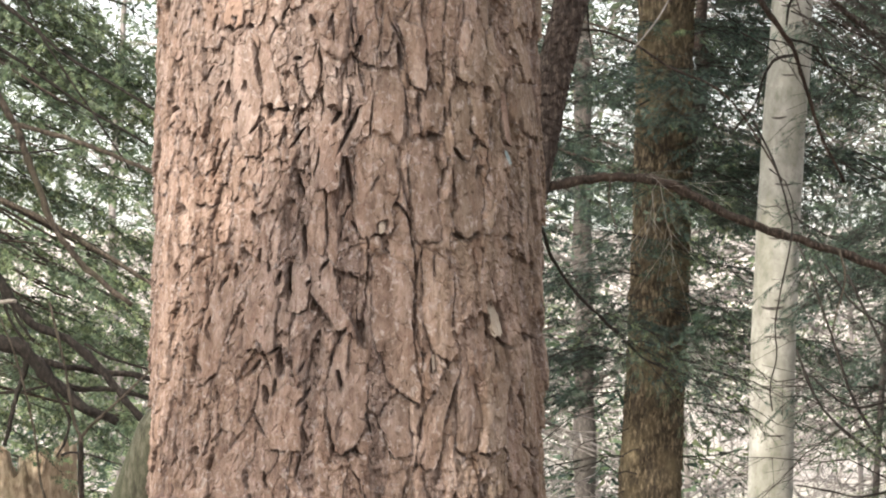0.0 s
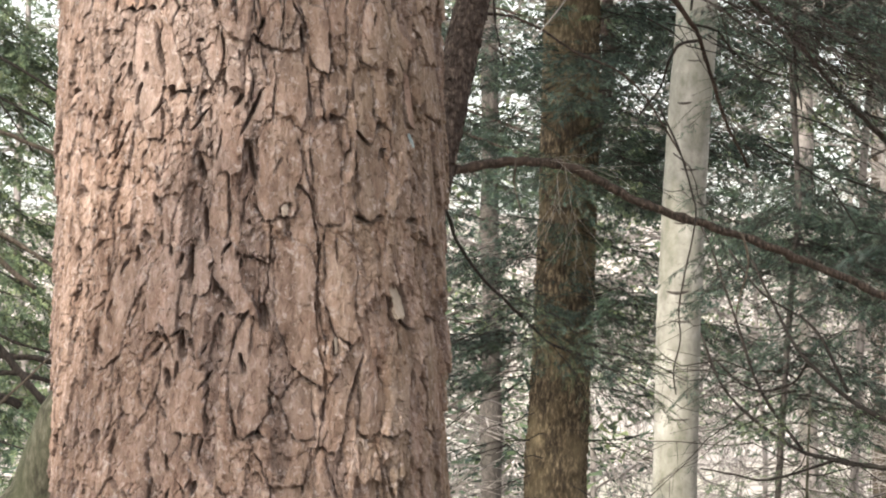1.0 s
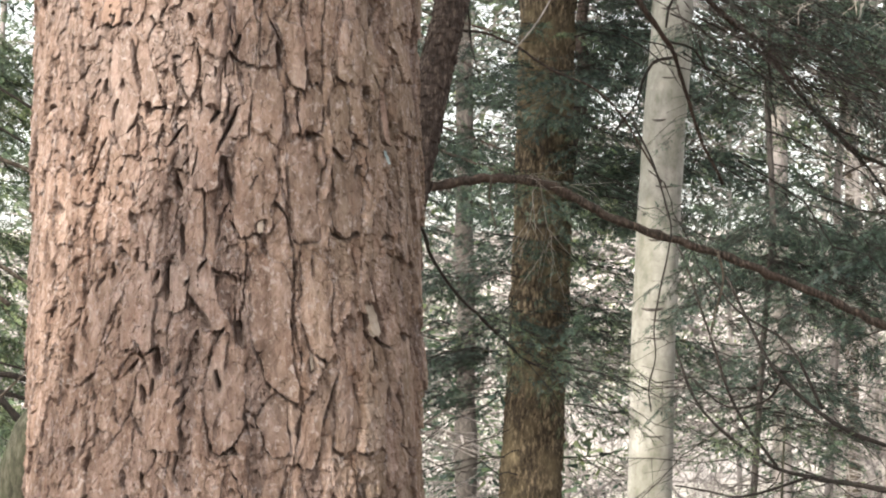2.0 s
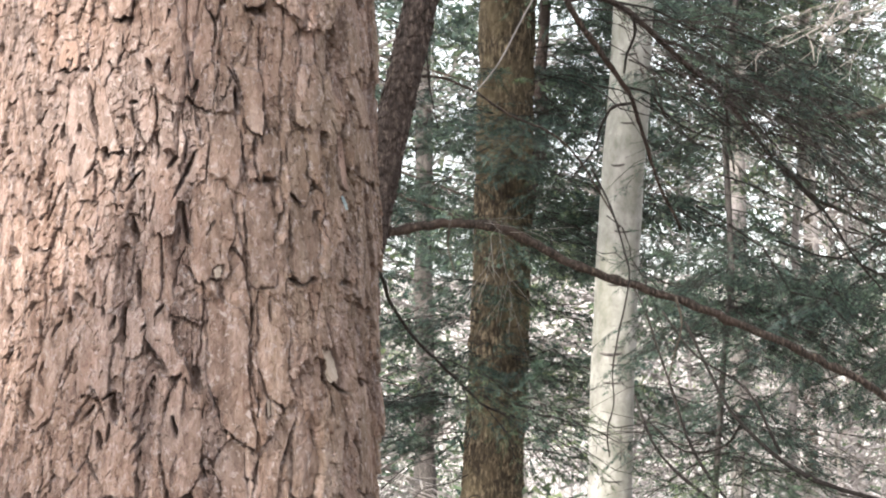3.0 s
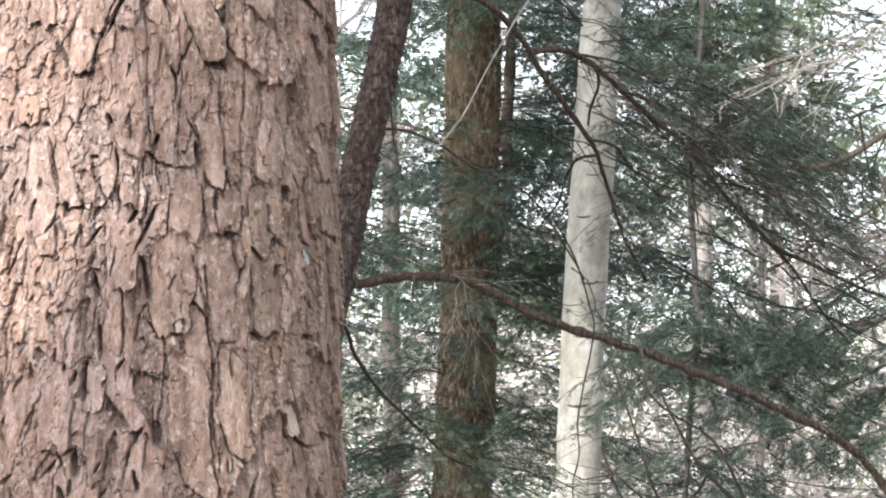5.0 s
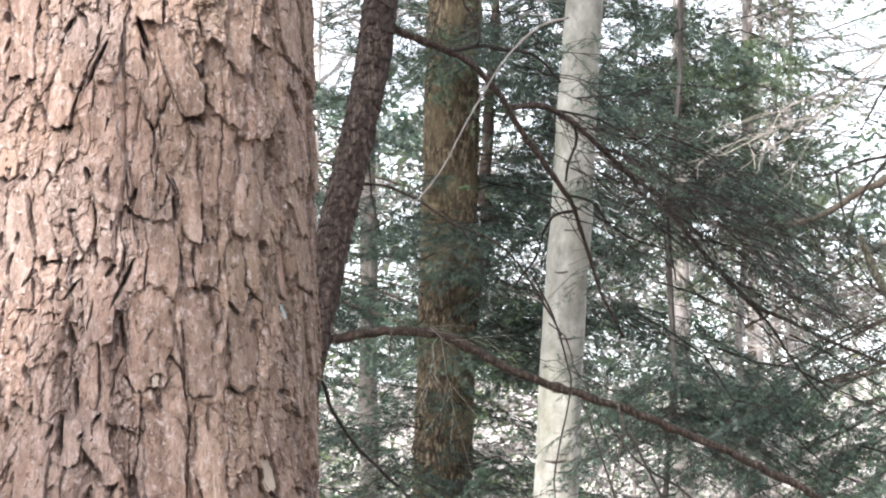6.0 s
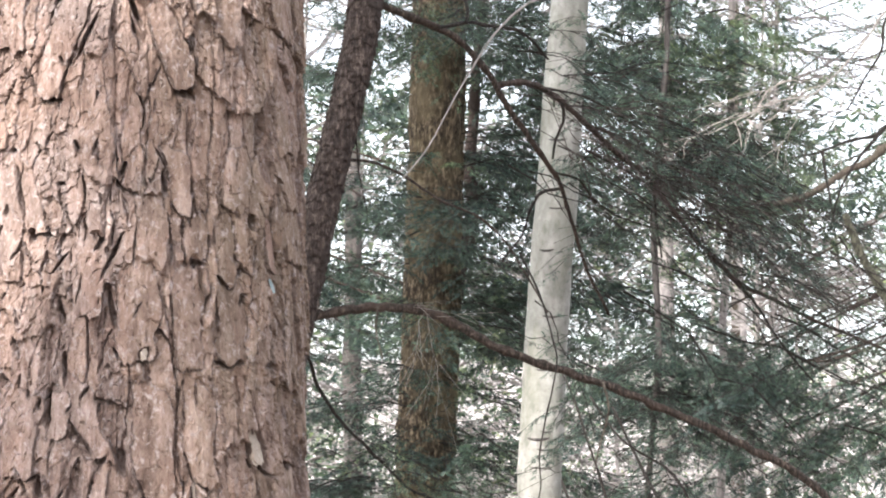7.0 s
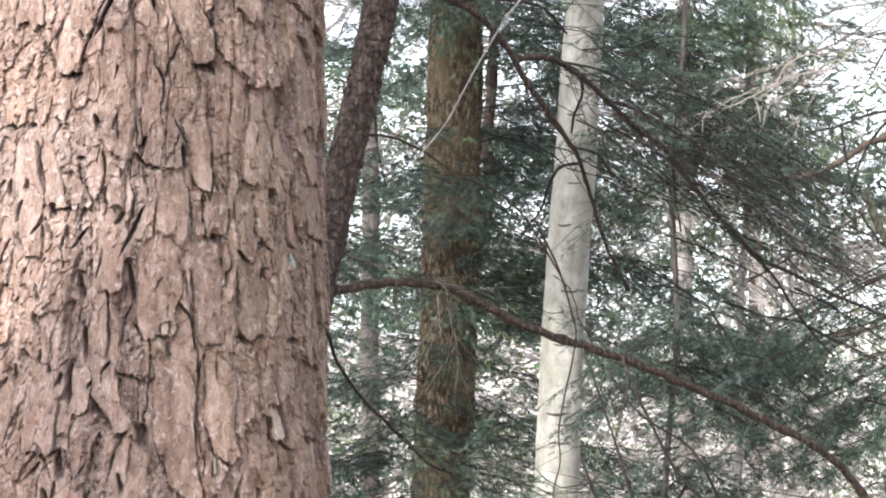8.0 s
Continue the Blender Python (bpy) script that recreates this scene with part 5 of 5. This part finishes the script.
limb("twig", low, [(-1.698, 6.70, 1.929), (-1.673, 6.70, 1.837), (-1.634, 6.70, 1.776), (-1.586, 6.70, 1.700)], 0.0045, 0.0030)
limb("twig", low, [(-1.740, 6.62, 1.993), (-1.678, 6.62, 1.943), (-1.643, 6.62, 1.887), (-1.633, 6.62, 1.834), (-1.583, 6.62, 1.766)], 0.0067, 0.0037)
limb("twig", thick, [(-1.814, 6.80, 1.639), (-1.719, 6.80, 1.630), (-1.656, 6.80, 1.636), (-1.578, 6.80, 1.652)], 0.0046, 0.0031)
limb("twig", thick, [(-1.547, 6.80, 1.460), (-1.513, 6.80, 1.468), (-1.458, 6.80, 1.458), (-1.364, 6.80, 1.429)], 0.0038, 0.0023)
limb("twig", tanl, [(-1.768, 6.50, 1.882), (-1.677, 6.50, 1.870), (-1.604, 6.50, 1.869)], 0.0066, 0.0051, PALETWIG, "bleached broken stub")
limb("twig", tanl, [(-1.739, 6.60, 2.285), (-1.646, 6.60, 2.272), (-1.585, 6.60, 2.272), (-1.478, 6.60, 2.284)], 0.0037, 0.0022, TWIG)
limb("twig", low, [(-1.485, 6.80, 1.766), (-1.422, 6.80, 1.729), (-1.359, 6.80, 1.709), (-1.309, 6.80, 1.694)], 0.0046, 0.0031)
limb("twig", thick, [(-1.531, 6.80, 1.655), (-1.483, 6.80, 1.642), (-1.436, 6.80, 1.638)], 0.0054, 0.0031)
sapling = thing("sapling", "thin forked bare brown sapling", "sapling", (-1.27, 5.8, height_at(-1.27, 5.8)))
stem = limb("stem", sapling, [(-1.260, 5.80, -0.238), (-1.261, 5.80, 0.579), (-1.272, 5.80, 1.227), (-1.273, 5.80, 1.381), (-1.275, 5.80, 1.528)], 0.0091, 0.0059, LIMB)
limb("branch", stem, [(-1.275, 5.80, 1.522), (-1.293, 5.80, 1.568), (-1.314, 5.80, 1.686), (-1.352, 5.80, 1.838)], 0.0046, 0.0026, TANLIMB)
limb("branch", stem, [(-1.275, 5.80, 1.522), (-1.246, 5.80, 1.555), (-1.180, 5.80, 1.614), (-1.107, 5.80, 1.686)], 0.0046, 0.0026, TANLIMB)
limb("branch", stem, [(-1.272, 5.80, 1.227), (-1.358, 5.80, 1.381), (-1.386, 5.80, 1.541), (-1.428, 5.80, 1.699), (-1.470, 5.80, 1.805)], 0.0039, 0.0020, TANLIMB)
snag = thing("dead_tree", "weathered dead tree with bleached twigs and a mossy limb", "tree", (2.85, 11, height_at(2.85, 11)))
part("trunk", tube_mesh("trunk", [(2.85, 11, height_at(2.85, 11) - 0.1), (2.83, 11, 1.5), (2.8, 11, 3.2), (2.86, 11, 6)], 0.14, 0.05, GREYBARK, 14, 0.15, 9), snag)
bleached = limb("limb", snag, [(2.680, 11.00, 4.101), (2.375, 11.00, 4.072), (2.190, 11.00, 3.942), (2.117, 11.00, 3.838), (2.014, 11.00, 3.709), (1.899, 11.00, 3.593), (1.835, 11.00, 3.555), (1.684, 11.00, 3.528), (1.582, 11.00, 3.476)], 0.0072, 0.0026, PALETWIG, "bleached bare limb")
limb("twig", bleached, [(1.620, 11.00, 3.494), (1.507, 11.00, 3.437), (1.405, 11.00, 3.386), (1.292, 11.00, 3.347), (1.279, 11.00, 3.270)], 0.0036, 0.0020, PALETWIG)
limb("twig", bleached, [(1.582, 11.00, 3.468), (1.621, 11.00, 3.515), (1.659, 11.00, 3.579), (1.760, 11.00, 3.625), (1.823, 11.00, 3.605)], 0.0038, 0.0024, PALETWIG)
limb("twig", bleached, [(1.507, 11.00, 3.437), (1.531, 11.00, 3.374), (1.536, 11.00, 3.318)], 0.0036, 0.0020, PALETWIG)
tan = limb("limb", snag, [(2.899, 11.00, 3.615), (2.364, 11.00, 3.419), (2.180, 11.00, 3.328), (2.109, 11.00, 3.264), (2.008, 11.00, 3.225), (1.881, 11.00, 3.136), (1.755, 11.00, 3.084), (1.679, 11.00, 3.071)], 0.0223, 0.0099, TANLIMB, "tan-brown limb")
dark = limb("limb", snag, [(2.872, 10.80, 3.628), (2.322, 10.80, 3.448), (2.142, 10.80, 3.384), (2.097, 10.80, 3.346), (1.973, 10.80, 3.320), (1.849, 10.80, 3.270), (1.725, 10.80, 3.244)], 0.0121, 0.0036, TWIG)
limb("twig", dark, [(2.142, 10.80, 3.384), (2.021, 10.80, 3.246), (1.945, 10.80, 3.121), (1.907, 10.80, 2.997)], 0.0073, 0.0036)
limb("twig", dark, [(1.861, 10.80, 3.270), (1.884, 10.80, 3.121), (1.907, 10.80, 2.984)], 0.0061, 0.0036)
limb("limb", snag, [(2.888, 10.90, 4.286), (2.506, 10.90, 4.128), (2.251, 10.90, 3.972), (2.162, 10.90, 3.869), (2.147, 10.90, 3.742), (2.070, 10.90, 3.615), (1.993, 10.90, 3.475)], 0.0086, 0.0037, TWIG)
limb("limb", snag, [(1.992, 11.00, 3.023), (2.029, 11.00, 2.922), (2.114, 11.00, 2.747), (2.200, 11.00, 2.610), (2.346, 11.00, 2.373), (2.540, 11.00, 2.076), (2.859, 11.00, 1.831)], 0.0148, 0.0272, LEANER, "broken mossy limb")
lowa = limb("limb", snag, [(2.824, 11.00, 1.077), (2.146, 11.25, 1.150), (1.604, 11.50, 1.241), (1.410, 11.75, 1.271), (1.228, 12.00, 1.331), (0.954, 12.25, 1.571), (0.836, 12.50, 1.875)], 0.0148, 0.0056, TWIG)
lowb = limb("limb", snag, [(2.827, 11.00, 1.259), (2.150, 11.26, 1.324), (1.589, 11.52, 1.471), (1.286, 11.78, 1.730), (1.182, 12.04, 1.948), (1.072, 12.30, 2.232)], 0.0136, 0.0055, TWIG)
limb("twig", lowa, [(1.270, 11.90, 1.315), (1.089, 12.07, 1.598), (0.984, 12.25, 1.954), (0.888, 12.43, 2.292), (0.845, 12.60, 2.418)], 0.0080, 0.0043)
limb("twig", lowb, [(1.446, 11.60, 1.586), (1.320, 11.83, 1.889), (1.104, 12.07, 2.057), (0.962, 12.30, 2.285)], 0.0078, 0.0041)
limb("twig", lowa, [(1.404, 11.70, 1.273), (1.107, 11.87, 1.175), (0.962, 12.03, 1.195), (0.813, 12.20, 1.217)], 0.0066, 0.0041)
limb("twig", lowb, [(1.288, 11.80, 1.730), (1.223, 11.93, 1.625), (1.048, 12.07, 1.598), (0.897, 12.20, 1.734)], 0.0066, 0.0041)


def bleached_twigs():
    rng = np.random.default_rng(19)
    bs = []
    for x, z, dx, dz, ln in ((1.90, 3.60, -1, -0.3, 0.5), (1.84, 3.55, -1, -0.5, 0.5), (1.76, 3.62, -1, -0.25, 0.45), (1.60, 3.48, -1, -0.35, 0.4), (1.60, 3.48, -0.3, -1, 0.25),
                             (1.84, 3.55, -0.6, -1, 0.4), (1.95, 3.62, 0.8, -0.7, 0.5), (2.05, 3.68, 0.9, -0.4, 0.6), (1.9, 3.6, 0.3, -1, 0.45), (2.2, 3.8, 0.7, -0.8, 0.6)):
        bs.append(bough(rng, (x, 11.0, z), (dx, rng.uniform(-0.2, 0.2), dz), ln, 0.05, 0.7, 0.4, 0.03))
    part("twig_spray", foliage_mesh("twig_spray", bs, [NEEDLE, PALETWIG], 10, 0.012, 0.003, 3), snag, "fine bleached bare twigs", "stuff")
    bs = []
    for x, z, dx, dz, ln in ((2.6, 3.3, -1, -0.2, 0.9), (2.6, 3.1, -1, -0.4, 0.9), (2.7, 2.9, -1, -0.1, 0.8), (2.6, 3.5, -1, 0.0, 0.9), (2.7, 2.7, -1, -0.3, 0.9), (2.4, 3.2, -0.6, -0.8, 0.6)):
        bs.append(bough(rng, (x, 10.9, z), (dx, rng.uniform(-0.2, 0.2), dz), ln, 0.15, 0.5, 0.4, 0.25))
    part("twig_spray", foliage_mesh("twig_spray", bs, [NEEDLE_LIT, TWIG], 12, 0.014, 0.004, 4), snag, "dark twigs with a few needles", "stuff")


bleached_twigs()

leaner = thing("leaning_log", "grey-green dead log leaning against the great trunk", "log", (-1.35, 4.45, 0))
part("log", tube_mesh("log", [(-1.9, 4.45, -0.08), (-1.40, 4.45, 0.65), (-0.895, 4.45, 1.42), (-0.50, 4.42, 2.05)], 0.064, 0.048, LEANER, 26, 0.10, 12, 6, 0.0), leaner)


# ---- distant bare trees ----
def bare_tree(name, x, y, r, top, mat, label, seed, bend=0.0, group=""):
    gz = height_at(x, y)
    tree = thing(name, label, "tree", (x, y, gz), group)
    rng = random.Random(seed)
    pts = [(x + bend * math.sin(k * 1.3) + rng.uniform(-0.1, 0.1) * r, y, gz - 0.1 + (top - gz) * k / 6) for k in range(7)]
    part("trunk", tube_mesh("trunk", pts, r, r * 0.45, mat, 10, 0.14, seed), tree)
    for k in range(rng.randint(3, 6)):
        z = gz + (top - gz) * rng.uniform(0.15, 0.8)
        a = rng.uniform(0, math.tau)
        ln = rng.uniform(0.8, 2.5)
        p = Vector((x, y, z))
        w = Vector((math.cos(a), math.sin(a), rng.uniform(0.1, 0.7)))
        part("limb", tube_mesh("limb", [p, p + w * ln * 0.5 + Vector((0, 0, 0.1)), p + w * ln], r * 0.22, 0.008, mat, 5, 0.1, seed + k, 2), tree)
    return tree


bare_tree("bare_tree", -0.58, 35, 0.15, 15, DUSKY, "slim grey trunk in the distance", 1)
bare_tree("bare_tree", 3.27, 30, 0.13, 14, GREYBARK, "slim grey-brown trunk behind the boughs", 2)
bare_tree("bare_tree", 5.49, 40, 0.12, 14, TANLIMB, "yellow-brown trunk in the distance", 3)
young = thing("young_tree", "dark crooked young trunk behind the hemlock", "tree", (0.3, 20, height_at(0.3, 20)))
part("trunk", tube_mesh("trunk", [(0.30, 20, height_at(0.3, 20) - 0.1), (0.36, 20, 2.0), (0.50, 20, 3.6), (0.628, 20, 4.18), (0.596, 20, 4.55), (0.628, 20, 4.96), (0.651, 20, 5.43), (0.707, 20, 6.13), (0.8, 20, 9)], 0.07, 0.025, CHERRY, 12, 0.2, 41), young)
woods = random.Random(17)
for k in range(24):
    wy = woods.uniform(36, 95)
    wx = woods.uniform(-0.34, 0.30) * wy
    bare_tree("bare_tree", wx, wy, woods.uniform(0.04, 0.11), height_at(wx, wy) + woods.uniform(7, 14), GREYBARK, "bare grey trunk on the hillside", 100 + k, 0.12, "distant bare trees")


def winter_tree(x, y, r, top, count, seed):
    """A leafless tree with a haze of fine pale twigs."""
    gz = height_at(x, y)
    tree = thing("bare_tree", "leafless tree with pale sunlit twigs", "tree", (x, y, gz), "leafless twiggy trees")
    part("trunk", tube_mesh("trunk", [(x, y, gz - 0.1), (x + 0.1, y, gz + 2), (x - 0.05, y, gz + 5), (x + 0.1, y, top)], r, r * 0.3, GREYBARK, 9, 0.12, seed), tree)
    rng = np.random.default_rng(seed)
    bs = []
    for k in range(count):
        a, z = rng.uniform(0, math.tau), gz + rng.uniform(0.6, top - gz)
        bs.append(bough(rng, (x, y, z), (math.cos(a), math.sin(a), rng.uniform(-0.1, 0.8)), rng.uniform(1.4, 3.2), rng.uniform(-0.2, 0.3), 0.5, 0.5, 0.0))
    for _, stems in bs:
        stems[:, 6] *= 2.9
    part("crown", foliage_mesh("crown", bs, [NEEDLE, GREYBARK], 4, 0.02, 0.005, seed), tree, "haze of fine pale bare twigs", "stuff")


for k, (wx, wy, wt) in enumerate([(-1.9, 38, 11), (-0.6, 44, 12), (0.9, 41, 11), (2.2, 36, 10), (3.6, 40, 12), (5.2, 34, 10), (6.4, 42, 12), (4.4, 30, 9), (-5.2, 40, 10), (-7.6, 44, 11), (-1.15, 31, 12.5)]):
    winter_tree(wx, wy, 0.05, wt, 68, 400 + k)


def far_brush():
    """Thin bare stems and grey-green clumps on the hillside, too many to count."""
    rng = np.random.default_rng(88)
    n = 2400
    y = rng.uniform(34, 120, n)
    x = rng.uniform(-0.34, 0.30, n) * y
    z = ground_height(x, y)
    h = rng.uniform(0.02, 0.17, n) * y
    a = np.stack([x, y, z], -1)
    b = a + np.stack([rng.normal(0, 0.55, n) * h, rng.normal(0, 0.3, n) * h, h * 0.8], -1)
    r = rng.uniform(0.004, 0.020, n)
    side = np.array([1.0, 0, 0]) * r[:, None]
    back = np.array([0, 1.0, 0]) * r[:, None]
    v = np.stack([a - side, a + side, a + back, b], 1).reshape(-1, 3)
    i = np.arange(n)[:, None] * 4
    f = np.concatenate([i + np.array(q) for q in ([0, 1, 3], [1, 2, 3], [2, 0, 3])])
    tagged(new("far_brush", mesh_of("far_brush", v, f, [GREYBARK])), "bare grey-brown brush on the sunny hillside", "brush", kind="stuff")
    n = 1500
    y = rng.uniform(36, 90, n)
    x = rng.uniform(-0.34, 0.30, n) * y
    z = ground_height(x, y) + rng.uniform(0.0, 1.0, n) ** 1.3 * (4 + 0.16 * y)
    keep = fbm(x * 0.22, z * 0.3 + y * 0.05, 40) > -0.05
    x, y, z = x[keep], y[keep], z[keep]
    m = 60
    c = np.stack([x, y, z], -1)[:, None] + rng.normal(0, 1, (len(x), m, 3)) * np.array([0.75, 0.5, 0.35])
    d = unit(rng.normal(0, 1, c.shape) * np.array([1, 1, 0.6]))
    e = unit(np.cross(d, rng.normal(0, 1, c.shape)))
    v = np.stack([c - e * 0.045, c + e * 0.045, c + d * 0.26], 2).reshape(-1, 3)
    # over half the clumps take the sunlit needle colour to look hazy
    tagged(new("far_evergreens", mesh_of("far_evergreens", v, np.arange(len(v)).reshape(-1, 3), [NEEDLE, NEEDLE_LIT], np.repeat(rng.random(len(x)) < 0.6, m).astype(int), smooth=False)), "hazy light green evergreen sprays far off in the woods", "trees", kind="stuff")


far_brush()
